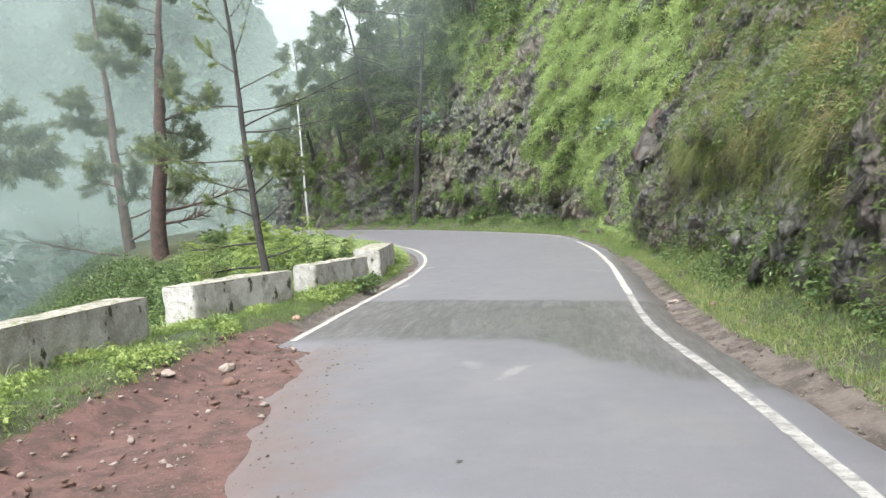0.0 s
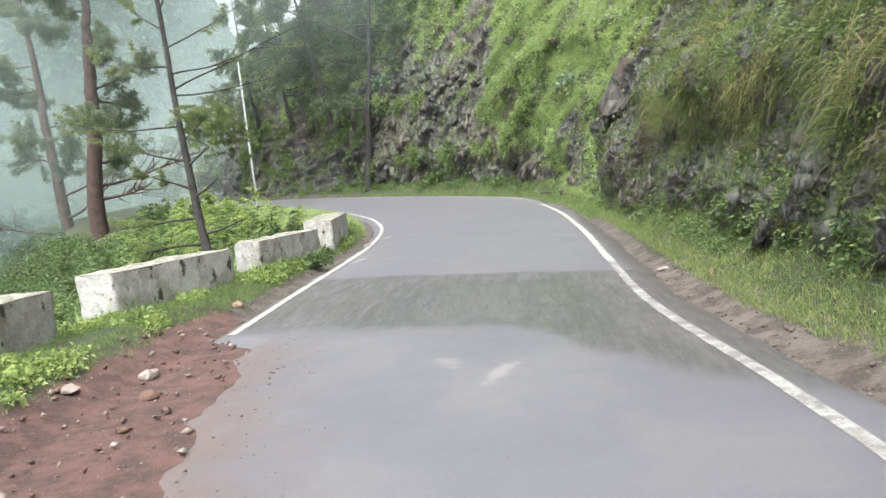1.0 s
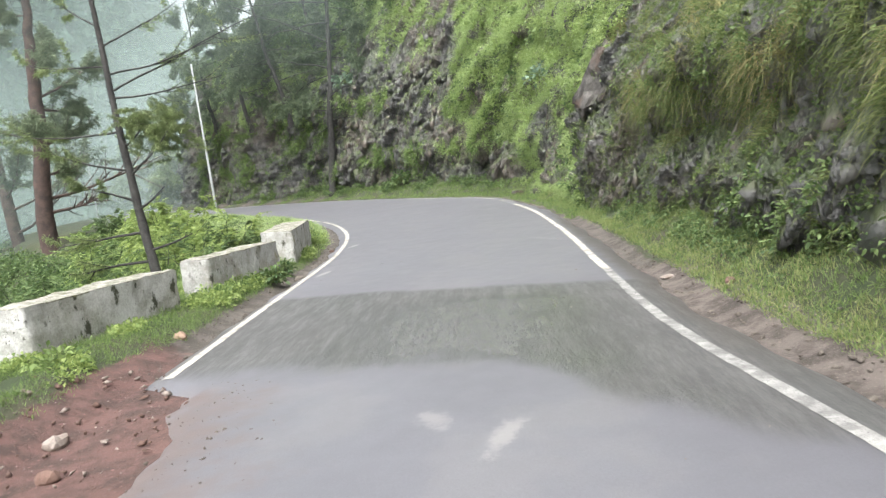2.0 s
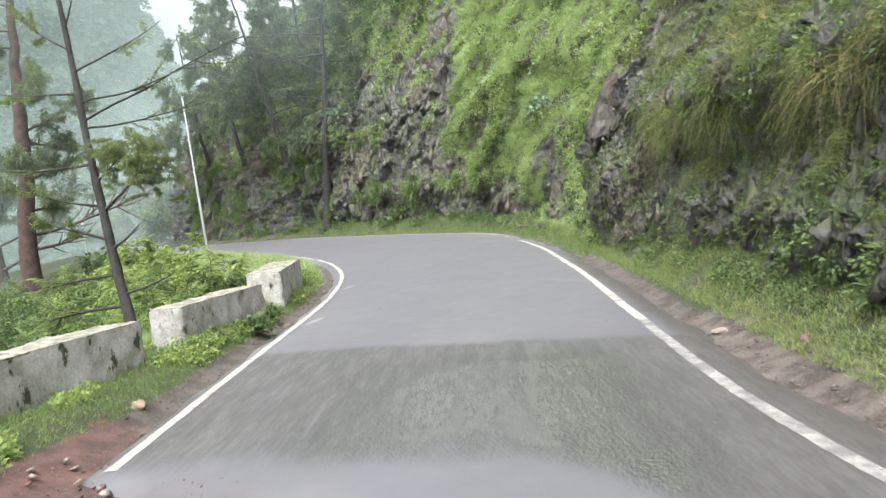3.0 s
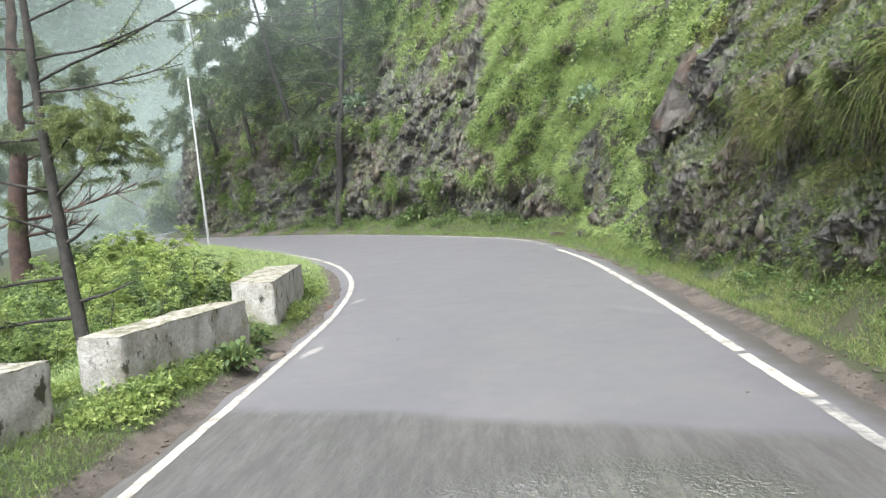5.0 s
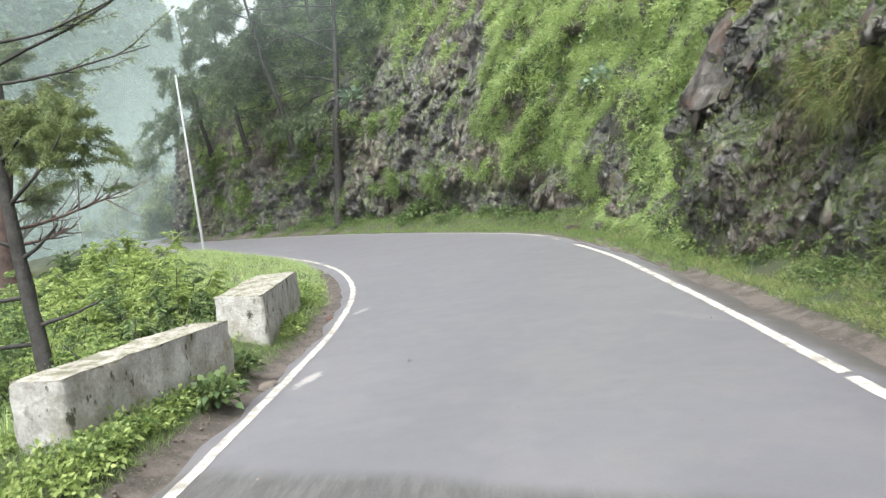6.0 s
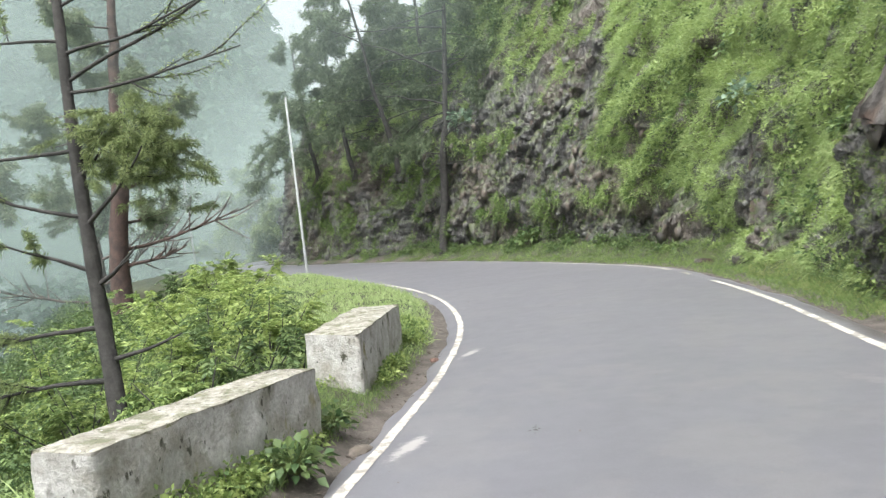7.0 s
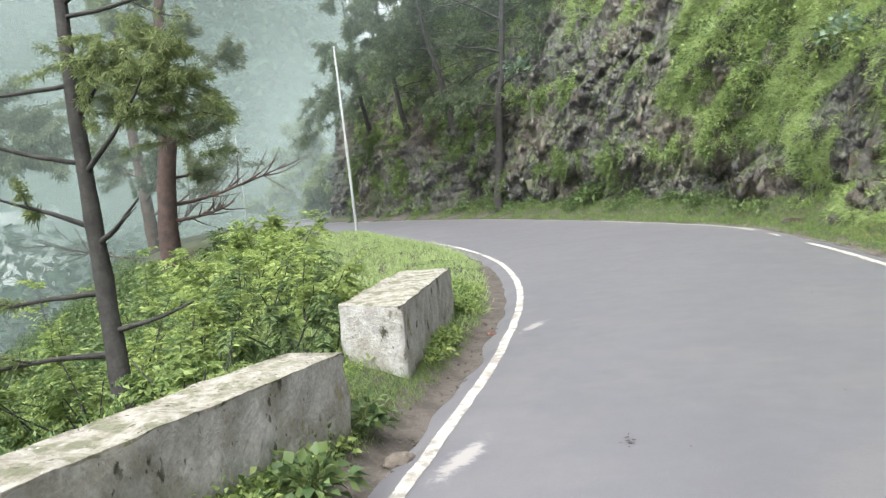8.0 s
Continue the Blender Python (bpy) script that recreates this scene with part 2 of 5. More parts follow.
    edge_x = calc("ADD", calc("MULTIPLY", sep.outputs["Y"], -0.27), -0.44)  # the frayed edge runs inwards towards the start
    washed = calc("ADD", calc("SUBTRACT", edge_x, sep.outputs["X"]), calc("MULTIPLY", calc("SUBTRACT", clods.outputs["Fac"], 0.5), 2.4))
    l.new(calc("MULTIPLY", calc("MULTIPLY", smooth(washed, -0.8, 0.2), 0.9), calc("SUBTRACT", 1.0, smooth(sep.outputs["Y"], 8.3, 8.8))), soil.inputs[0])
    l.new(x.outputs[2], soil.inputs[6])
    soil.inputs[7].default_value = (0.1, 0.073, 0.07, 1)
    wash = n.new("ShaderNodeMix")
    wash.data_type = "RGBA"
    outside = smooth(calc("ADD", sep.outputs["X"], calc("MULTIPLY", calc("SUBTRACT", clods.outputs["Fac"], 0.5), 0.5)), 1.17, 1.36)
    outside = calc("MULTIPLY", outside, calc("MULTIPLY", smooth(sep.outputs["Y"], 6.5, 9.0), calc("SUBTRACT", 1.0, smooth(sep.outputs["Y"], 19.0, 23.0))))
    l.new(calc("MULTIPLY", outside, 0.85), wash.inputs[0])
    l.new(soil.outputs[2], wash.inputs[6])
    wash.inputs[7].default_value = (0.052, 0.046, 0.042, 1)
    out_col = wash.outputs[2]
    grit = n.new("ShaderNodeTexNoise")
    grit.inputs["Scale"].default_value, grit.inputs["Detail"].default_value, grit.inputs["Roughness"].default_value = 9.0, 10.0, 0.8
    l.new(co, grit.inputs["Vector"])
    for cx, cy, rx, ry, turn, amount in SMEARS:
        mp = n.new("ShaderNodeMapping")
        mp.vector_type = "TEXTURE"
        mp.inputs["Location"].default_value, mp.inputs["Rotation"].default_value, mp.inputs["Scale"].default_value = (cx, cy, 0), (0, 0, turn), (rx, ry, 50)
        l.new(co, mp.inputs["Vector"])
        ln = n.new("ShaderNodeVectorMath")
        ln.operation = "LENGTH"
        l.new(mp.outputs[0], ln.inputs[0])
        near = calc("SUBTRACT", calc("ADD", ln.outputs["Value"], calc("MULTIPLY", calc("SUBTRACT", grit.outputs["Fac"], 0.5), 2.6)), 0.0)
        sm = n.new("ShaderNodeMix")
        sm.data_type = "RGBA"
        l.new(calc("MULTIPLY", calc("SUBTRACT", 1.0, smooth(near, 0.25, 0.85)), amount), sm.inputs[0])
        l.new(out_col, sm.inputs[6])
        sm.inputs[7].default_value = (0.36, 0.345, 0.33, 1)
        out_col = sm.outputs[2]
    l.new(out_col, bsdf.inputs["Base Color"])
    patchy = n.new("ShaderNodeTexNoise")
    patchy.inputs["Scale"].default_value, patchy.inputs["Detail"].default_value = 5.0, 8.0
    l.new(co, patchy.inputs["Vector"])
    rough = calc("ADD", 0.5, calc("MULTIPLY", band, calc("SUBTRACT", 0.16, calc("MULTIPLY", wet, 0.16))))
    rough = calc("SUBTRACT", rough, calc("MULTIPLY", soaked, 0.34))
    l.new(calc("ADD", rough, calc("MULTIPLY", calc("SUBTRACT", patchy.outputs["Fac"], 0.5), 0.1)), bsdf.inputs["Roughness"])
    coarse = n.new("ShaderNodeTexNoise")
    coarse.inputs["Scale"].default_value, coarse.inputs["Detail"].default_value, coarse.inputs["Roughness"].default_value = 34.0, 3.0, 0.6
    l.new(co, coarse.inputs["Vector"])
    lumps = n.new("ShaderNodeBump")
    lumps.inputs["Distance"].default_value = 0.03
    l.new(calc("ADD", calc("MULTIPLY", band, 0.12), calc("MULTIPLY", soaked, 0.9)), lumps.inputs["Strength"])
    l.new(coarse.outputs["Fac"], lumps.inputs["Height"])
    l.new(bsdf.inputs["Normal"].links[0].from_socket, lumps.inputs["Normal"])
    l.new(lumps.outputs[0], bsdf.inputs["Normal"])
    l.new(soaked, bsdf.inputs["Coat Weight"])  # a film of water
    bsdf.inputs["Coat Roughness"].default_value, bsdf.inputs["Coat IOR"].default_value = 0.08, 2.0
    l.new(lumps.outputs[0], bsdf.inputs["Coat Normal"])
    return m



def ground_material():
    """Earth, with red soil, pale gravel and dirt where the verges carry them; the borders are broken up by noise."""
    m = bpy.data.materials.new("verge_ground")
    m.use_nodes = True
    n, l = m.node_tree.nodes, m.node_tree.links
    bsdf = n["Principled BSDF"]
    bsdf.inputs["Roughness"].default_value = 0.92
    co = n.new("ShaderNodeTexCoord").outputs["Object"]

    def tex(s, detail=6.0, r=0.65):
        x = n.new("ShaderNodeTexNoise")
        x.inputs["Scale"].default_value, x.inputs["Detail"].default_value, x.inputs["Roughness"].default_value = s, detail, r
        l.new(co, x.inputs["Vector"])
        return x.outputs["Fac"]

    def smooth(src, lo, hi):
        x = n.new("ShaderNodeMapRange")
        x.interpolation_type = "SMOOTHSTEP"
        x.inputs["From Min"].default_value, x.inputs["From Max"].default_value = lo, hi
        l.new(src, x.inputs["Value"])
        return x.outputs["Result"]

    def mix(fac, p, q):
        x = n.new("ShaderNodeMix")
        x.data_type = "RGBA"
        l.new(fac, x.inputs[0])
        for socket, v in ((x.inputs[6], p), (x.inputs[7], q)):
            if isinstance(v, tuple):
                socket.default_value = (*v, 1)
            else:
                l.new(v, socket)
        return x.outputs[2]

    edge, mid, fine = tex(2.5), tex(4.0), tex(38.0)
    col = mix(smooth(tex(1.2), 0.35, 0.65), (0.048, 0.048, 0.026), (0.03, 0.046, 0.017))
    kinds = (("dirt", (0.1, 0.086, 0.077), (0.048, 0.042, 0.036)), ("pale", (0.12, 0.1, 0.09), (0.048, 0.039, 0.034)), ("red", (0.115, 0.062, 0.054), (0.055, 0.033, 0.029)))
    for name, a, b in kinds:
        at = n.new("ShaderNodeAttribute")
        at.attribute_name = name
        add = n.new("ShaderNodeMath")
        add.operation = "ADD"
        l.new(at.outputs["Fac"], add.inputs[0])
        l.new(edge, add.inputs[1])
        tone = mix(smooth(mid, 0.38, 0.62), a, b)
        tone = mix(smooth(fine, 0.55, 0.75), tone, tuple(min(1, 1.9 * v) for v in a))
        col = mix(smooth(add.outputs[0], 0.92, 1.08), col, tone)
    l.new(col, bsdf.inputs["Base Color"])
    bp = n.new("ShaderNodeBump")
    bp.inputs["Strength"].default_value, bp.inputs["Distance"].default_value = 0.9, 0.03
    l.new(tex(16.0, 8.0, 0.75), bp.inputs["Height"])
    l.new(bp.outputs[0], bsdf.inputs["Normal"])
    return m


M_ROAD = road_material()
M_GROUND = ground_material()

# ---- mesh helpers ----
rng = np.random.default_rng(7)


def mesh_np(name, verts, faces, material, smooth=False):
    me = bpy.data.meshes.new(name)
    verts = np.asarray(verts, dtype=np.float32).reshape(-1, 3)
    faces = np.asarray(faces, dtype=np.int32)
    k = faces.shape[1]
    me.vertices.add(len(verts))
    me.vertices.foreach_set("co", verts.ravel())
    me.loops.add(faces.size)
    me.loops.foreach_set("vertex_index", faces.ravel())
    me.polygons.add(len(faces))
    me.polygons.foreach_set("loop_start", np.arange(len(faces), dtype=np.int32) * k)
    me.polygons.foreach_set("loop_total", np.full(len(faces), k, dtype=np.int32))
    if smooth:
        me.polygons.foreach_set("use_smooth", np.ones(len(faces), dtype=bool))
    me.materials.append(material)
    me.update(calc_edges=True)
    me.validate()
    return me


def grid_faces(a, b):
    i = np.arange((a - 1) * b).reshape(a - 1, b)[:, :-1]
    return np.stack([i, i + b, i + b + 1, i + 1], -1).reshape(-1, 4)


def part(name, me, parent, label=""):
    ob = new(name, me)
    ob.parent = parent
    if label:
        tagged(ob, label)
    return ob


def unit(v):
    return v / np.maximum(np.linalg.norm(v, axis=-1, keepdims=True), 1e-6)


def blades(root, way, length, width, droop, levels=4):
    """Arching blades: four levels, tapering to a tip."""
    n = len(root)
    t = np.array([0, 0.35, 0.7, 1.0] if levels == 4 else [0, 0.5, 1.0])[None, :, None]
    length, width, droop = (np.broadcast_to(np.asarray(v, float), (n,))[:, None, None] for v in (length, width, droop))
    mid = root[:, None, :] + way[:, None, :] * length * t + np.array([0, 0, -1.0]) * droop * length * t ** 2
    side = unit(np.cross(way, rng.normal(size=(n, 3))))[:, None, :] * width * (1.05 - t) * 0.5
    v = np.stack([mid - side, mid + side], 2).reshape(-1, 3)
    f = (np.arange(n)[:, None, None] * 2 * levels + np.array([[0, 1, 3, 2], [2, 3, 5, 4], [4, 5, 7, 6]][:levels - 1])[None]).reshape(-1, 4)
    return v, f


def leaves(root, way, length, width):
    """Pointed leaves, folded a little along the midrib and drooping."""
    n = len(root)
    length, width = (np.broadcast_to(np.asarray(v, float), (n,))[:, None] for v in (length, width))
    side = unit(np.cross(way, rng.normal(size=(n, 3)) * 0.6 + np.array([0, 0, 1.0])))
    up = np.cross(side, way)
    mid = root + way * length * 0.45
    tip = root + way * length + np.array([0, 0, -0.25]) * length
    v = np.stack([root, mid + side * width * 0.5 + up * width * 0.12, tip, mid - side * width * 0.5 + up * width * 0.12], 1).reshape(-1, 3)
    f = (np.arange(n)[:, None, None] * 4 + np.array([[0, 1, 2], [0, 2, 3]])[None]).reshape(-1, 3)
    return v, f


def tube(points, radii, sides=8, wobble=0.0):
    """A tapered tube along a line of points."""
    p = np.asarray(points, float)
    r = np.asarray(radii, float)
    tan = unit(np.gradient(p, axis=0))
    ref = np.where(np.abs(tan[:, 2:3]) > 0.9, np.array([[1.0, 0, 0]]), np.array([[0, 0, 1.0]]))
    a = unit(np.cross(tan, ref))
    b = np.cross(tan, a)
    ang = np.linspace(0, 2 * np.pi, sides, endpoint=False)
    rr = r[:, None] * (1 + wobble * rng.normal(size=(len(p), sides)))
    v = p[:, None, :] + rr[..., None] * (np.cos(ang)[None, :, None] * a[:, None, :] + np.sin(ang)[None, :, None] * b[:, None, :])
    i = np.arange(len(p) - 1)[:, None] * sides
    j = np.arange(sides)[None, :]
    k = (j + 1) % sides
    f = np.stack([i + j, i + k, i + sides + k, i + sides + j], -1).reshape(-1, 4)
    return v.reshape(-1, 3), f


def pebbles(p, lo, hi):
    """Small angular stones: eight-sided, each turned and stretched at random."""
    n = len(p)
    o = np.array([(1, 0, 0), (-1, 0, 0), (0, 1, 0), (0, -1, 0), (0, 0, 1), (0, 0, -1.0)])
    v = o[None] * rng.uniform(0.6, 1.3, (n, 6, 1)) * np.array([1, 0.75, 0.5]) + rng.normal(size=(n, 6, 3)) * 0.2
    a = rng.uniform(0, 6.3, n)
    c, s_ = np.cos(a)[:, None], np.sin(a)[:, None]
    v = np.stack([v[..., 0] * c - v[..., 1] * s_, v[..., 0] * s_ + v[..., 1] * c, v[..., 2]], -1)
    size = lo + (hi - lo) * rng.random(n) ** 3
    v = p[:, None, :] + v * size[:, None, None]
    f = np.array([(0, 2, 4), (2, 1, 4), (1, 3, 4), (3, 0, 4), (2, 0, 5), (1, 2, 5), (3, 1, 5), (0, 3, 5)])
    return v.reshape(-1, 3), (np.arange(n)[:, None, None] * 6 + f[None]).reshape(-1, 3)


def joined(pieces):
    vs, fs, base = [], [], 0
    for v, f in pieces:
        vs.append(v)
        fs.append(f + base)
        base += len(v)
    return np.concatenate(vs), np.concatenate(fs)


def spline(pts, n):
    """Catmull-Rom through the points, n samples at even length."""
    p = np.asarray(pts, float)
    p = np.vstack([2 * p[0] - p[1], p, 2 * p[-1] - p[-2]])
    out = []
    for i in range(1, len(p) - 2):
        t = np.linspace(0, 1, 24, endpoint=False)[:, None]
        a, b, c, d = p[i - 1:i + 3]
        out.append(0.5 * (2 * b + (c - a) * t + (2 * a - 5 * b + 4 * c - d) * t ** 2 + (3 * b - a - 3 * c + d) * t ** 3))
    out = np.vstack(out + [p[-2:-1]])
    s = np.concatenate([[0], np.cumsum(np.linalg.norm(np.diff(out, axis=0), axis=1))])
    q = np.linspace(0, s[-1], n)
    return np.stack([np.interp(q, s, out[:, k]) for k in range(out.shape[1])], 1)


def sstep(x, lo, hi):
    t = np.clip((x - lo) / (hi - lo), 0, 1)
    return t * t * (3 - 2 * t)


def fbm(p, scale, octaves=4):
    return np.array([noise.fractal(Vector(q) * scale, 0.9, 2.1, octaves) for q in p])


# ---- the road's plan: left and right edge lines ----
EDGES = [(-2.6, -14, 1.75, -14), (-2.85, 0, 1.6, 0), (-2.95, 5, 1.4, 5.2), (-3.13, 9, 1.1, 8.9), (-3.26, 12.7, 1.12, 12.7),
         (-3.34, 15.8, 1.16, 16.5), (-3.42, 18.3, 1.1, 19.5), (-3.68, 21.2, 0.93, 22.5), (-4.22, 23.9, 0.53, 25.4), (-5.2, 26.9, -0.25, 29.0),
         (-6.9, 30.4, -2.4, 32.8), (-9.2, 34.1, -5.2, 36.9), (-12.0, 38.7, -8.7, 41.4), (-16.6, 43.6, -13.4, 46.5), (-21.7, 48.9, -18.7, 51.7),
         (-26.8, 56, -22.9, 57.8), (-28.8, 66, -24.6, 66), (-29.0, 80, -24.6, 80)]
NS = 700
both = spline(EDGES, NS)
LEFT, RIGHT = both[:, :2], both[:, 2:]
ACROSS = unit(RIGHT - LEFT)
ARC = np.concatenate([[0], np.cumsum(np.linalg.norm(np.diff(RIGHT, axis=0), axis=1))])
ARC -= np.interp(0.0, RIGHT[:, 1], ARC)


def road_z(y):
    y = np.asarray(y, float)
    k = 0.5 * (y - 18 - np.sqrt((y - 18) ** 2 + 12))  # bends from a gentle fall to nearly level
    return -0.54 + 0.03 * (-k) + 0.004 * np.maximum(y - 18, 0) - 0.02


def nearest(xy):
    """For each place: the station beside it, metres left of the left line and right of the right line."""
    out_i = np.empty(len(xy), int)
    mid = 0.5 * (LEFT + RIGHT)[::3]
    for a in range(0, len(xy), 20000):
        d = np.linalg.norm(xy[a:a + 20000, None, :] - mid[None], axis=2)
        out_i[a:a + 20000] = d.argmin(1) * 3
    i = np.clip(out_i, 0, NS - 1)
    dl = -np.einsum("ij,ij->i", xy - LEFT[i], ACROSS[i])
    dr = np.einsum("ij,ij->i", xy - RIGHT[i], ACROSS[i])
    return i, dl, dr


def ground_z(xy, rough=True):
    xy = np.asarray(xy, float)
    i, dl, dr = nearest(xy)
    mid_i = 0.5 * (LEFT + RIGHT)[i]
    fwd = np.stack([-ACROSS[i, 1], ACROSS[i, 0]], 1)
    slip = np.clip(np.einsum("ij,ij->i", xy - mid_i, fwd), -0.4, 0.4)
    z = road_z(mid_i[:, 1] + slip * fwd[:, 1])
    beside = 0.5 * (LEFT + RIGHT)[i, 1]
    fall = 0.8 - 0.44 * sstep(beside, 11, 16.5) - 0.26 * sstep(beside, 19, 25)
    left = 0.17 * sstep(dl, 0.25, 1.0) - fall * np.maximum(dl - 1.9, 0) - 0.55 * np.maximum(dl - 5.5, 0)
    left = np.maximum(left, -26)
    right = 0.42 * sstep(dr, 0.8, 1.8) + 0.8 * np.maximum(dr - 1.9, 0)
    right = np.minimum(right, 14 + 0.45 * np.maximum(dr - 14, 0))
    z = z + np.where(dl > 0, left, 0) + np.where(dr > 0, right, 0)
    r = np.linalg.norm(xy - np.array([0, 10]), axis=1)
    az = np.degrees(np.arctan2(xy[:, 0], xy[:, 1] - 10))
    hill = -24 + (0.36 + 0.4 * sstep(-az, 19, 26)) * np.clip(r - 88, 0, 175) + 5 * np.sin(az * 0.16)
    z = np.where((az < -8) & (az > -120) & (r > 84) & (dl > -8), np.maximum(z, hill), z)
    z -= np.where(dr > dl, 0.075 * (1 - sstep(dr, 0.48, 0.72)), 0.055 * (1 - sstep(dl, 0.3, 0.5)))
    if rough:
        far = np.maximum(dl, dr)
        n = np.array([noise.noise(Vector((p[0] * 1.3, p[1] * 1.3, 0))) + 0.5 * noise.noise(Vector((p[0] * 4, p[1] * 4, 3))) for p in xy])
        z += n * 0.05 * sstep(far, 0.3, 1.2) + n * 0.4 * sstep(dl, 6, 20)
    return z


# ---- ground: one sheet, fine near the road, coarse out to the horizon ----
def axis(fine_lo, fine_hi, step, far_lo, far_hi):
    mid = np.arange(fine_lo, fine_hi, step)
    grow = np.cumsum(step * 1.12 ** np.arange(1, 80))
    lo, hi = fine_lo - grow, fine_hi + grow
    return np.concatenate([lo[lo > far_lo][::-1], mid, hi[hi < far_hi]])


gx, gy = axis(-9, 4, 0.13, -900, 900), axis(2, 30, 0.17, -900, 900)
GX, GY = np.meshgrid(gx, gy, indexing="ij")
gxy = np.stack([GX.ravel(), GY.ravel()], 1)
gz = ground_z(gxy)
ground_me = mesh_np("ground", np.column_stack([gxy, gz]), grid_faces(len(gx), len(gy)), M_GROUND, smooth=True)
# red soil on one verge, pale gravel on the other, dirt along both edges
gi, gdl, gdr = nearest(gxy)
near_us = sstep(gxy[:, 1], -20, -14)
soil = {"red": sstep(gdl, -2.6, -2.3) * (1 - sstep(gdl, 0.45, 1.0)) * (1 - sstep(gxy[:, 1], 9.6, 11.2)) * near_us,
        "pale": sstep(gdr, -0.2, 0.1) * (1 - sstep(gdr, 0.7, 1.25)) * (1 - sstep(gxy[:, 1], 11.3, 13.2)) * near_us,
        "dirt": np.maximum(sstep(gdl, -0.5, -0.2) * (1 - sstep(gdl, 0.35, 0.65)), sstep(gdr, -0.2, 0.0) * (1 - sstep(gdr, 0.5, 0.8))) * near_us}
for key, value in soil.items():
    ground_me.attributes.new(key, "FLOAT", "POINT").data.foreach_set("value", value.astype(np.float32))
ground = tagged(new("ground", ground_me), "hillside earth with red soil and gravel verges", "ground", kind="structure")

# ---- road surface with ragged edges, and the painted edge lines ----
NA = 26
fr = np.linspace(0, 1, NA)
rag_l = 0.24 + 0.08 * np.array([noise.noise(Vector((0, s * 1.1, 4))) for s in ARC])
lost = np.interp(ARC, [-8, 0, 3.9, 4.7, 5.6, 6.3, 7, 8, 8.5, 9], [1.5, 1.7, 1.5, 1.25, 1.05, 0.95, 0.78, 0.68, 0.55, 0])  # asphalt broken away under the soil
rag_l -= lost + (lost > 0) * np.array([0.2 * noise.noise(Vector((7, s * 1.3, 14))) + 0.12 * noise.noise(Vector((7, s * 4.3, 4))) for s in ARC])
rag_r = 0.4 + 0.09 * np.array([noise.noise(Vector((3, s * 1.0, 8))) for s in ARC])
pl, pr = LEFT - ACROSS * rag_l[:, None], RIGHT + ACROSS * rag_r[:, None]
rxy = pl[:, None, :] * (1 - fr)[None, :, None] + pr[:, None, :] * fr[None, :, None]
mid_y = 0.5 * (LEFT + RIGHT)[:, 1]
rz = road_z(mid_y)[:, None] + 0.03 * (1 - (2 * fr - 1) ** 2)[None] + np.zeros((NS, NA))
rz[:, 0] -= 0.06
rz[:, -1] -= 0.06
road = tagged(new("road", mesh_np("road", np.dstack([rxy, rz]).reshape(-1, 3), grid_faces(NS, NA), M_ROAD, smooth=True)),
              "grey wet asphalt road bending left", "road", kind="structure")


def edge_line(name, line, sign, lo, hi, width, gaps, material=M_PAINT):
    """A painted line with ragged, uneven edges."""
    s = np.arange(lo, hi, 0.06)
    at = np.stack([np.interp(s, ARC, line[:, k]) for k in (0, 1)], 1)
    ac = unit(np.stack([np.interp(s, ARC, ACROSS[:, k]) for k in (0, 1)], 1))
    v, f = [], []
    for a, q in enumerate(s):
        k = int(np.searchsorted(ARC, q).clip(0, NS - 1))
        wig = 0.012 * noise.noise(Vector((q * 1.7, sign, 0)))
        for side in (-1, 1):
            rag = 1 + 0.16 * noise.noise(Vector((q * 3.0, sign, side * 4))) + 0.16 * noise.noise(Vector((q * 14.0, sign, side * 9)))
            p = at[a] + ac[a] * (side * width / 2 * rag + wig)
            fx = np.dot(p - pl[k], ACROSS[k]) / np.linalg.norm(pr[k] - pl[k])
            v.append((p[0], p[1], np.interp(q, ARC, road_z(mid_y)) + 0.03 * (1 - (2 * fx - 1) ** 2) + 0.005))
        if a and not any(g0 < q < g1 for g0, g1 in gaps):
            f.append((2 * a - 2, 2 * a - 1, 2 * a + 1, 2 * a))
    return part(name, mesh_np(name, v, f, material), road, "worn white painted edge line")


edge_line("edge_line", LEFT, -1, 8.95, 36, 0.095, [(30.2, 30.6)])
edge_line("edge_line", RIGHT, 1, 1, 12.1, 0.1, [], M_PAINT_WORN)
edge_line("edge_line", RIGHT, 1, 12.1, 60, 0.105, [(13.55, 13.68), (25.3, 26.7), (27.4, 28.1), (35.3, 37.9), (38.9, 40.9)])

# ---- the cut cliff on the uphill side ----
cu = np.concatenate([np.arange(-10, 3, 0.25), np.arange(3, 48, 0.085), np.arange(48, 84, 0.25)])
ch = np.concatenate([np.arange(0, 5.5, 0.085), np.arange(5.5, 17, 0.18)])
NU, NH = len(cu), len(ch)
base_xy = np.stack([np.interp(cu, ARC, RIGHT[:, k]) for k in (0, 1)], 1)
out_xy = unit(np.stack([np.interp(cu, ARC, ACROSS[:, k]) for k in (0, 1)], 1))
foot_z = road_z(np.interp(cu, ARC, mid_y)) + 0.22


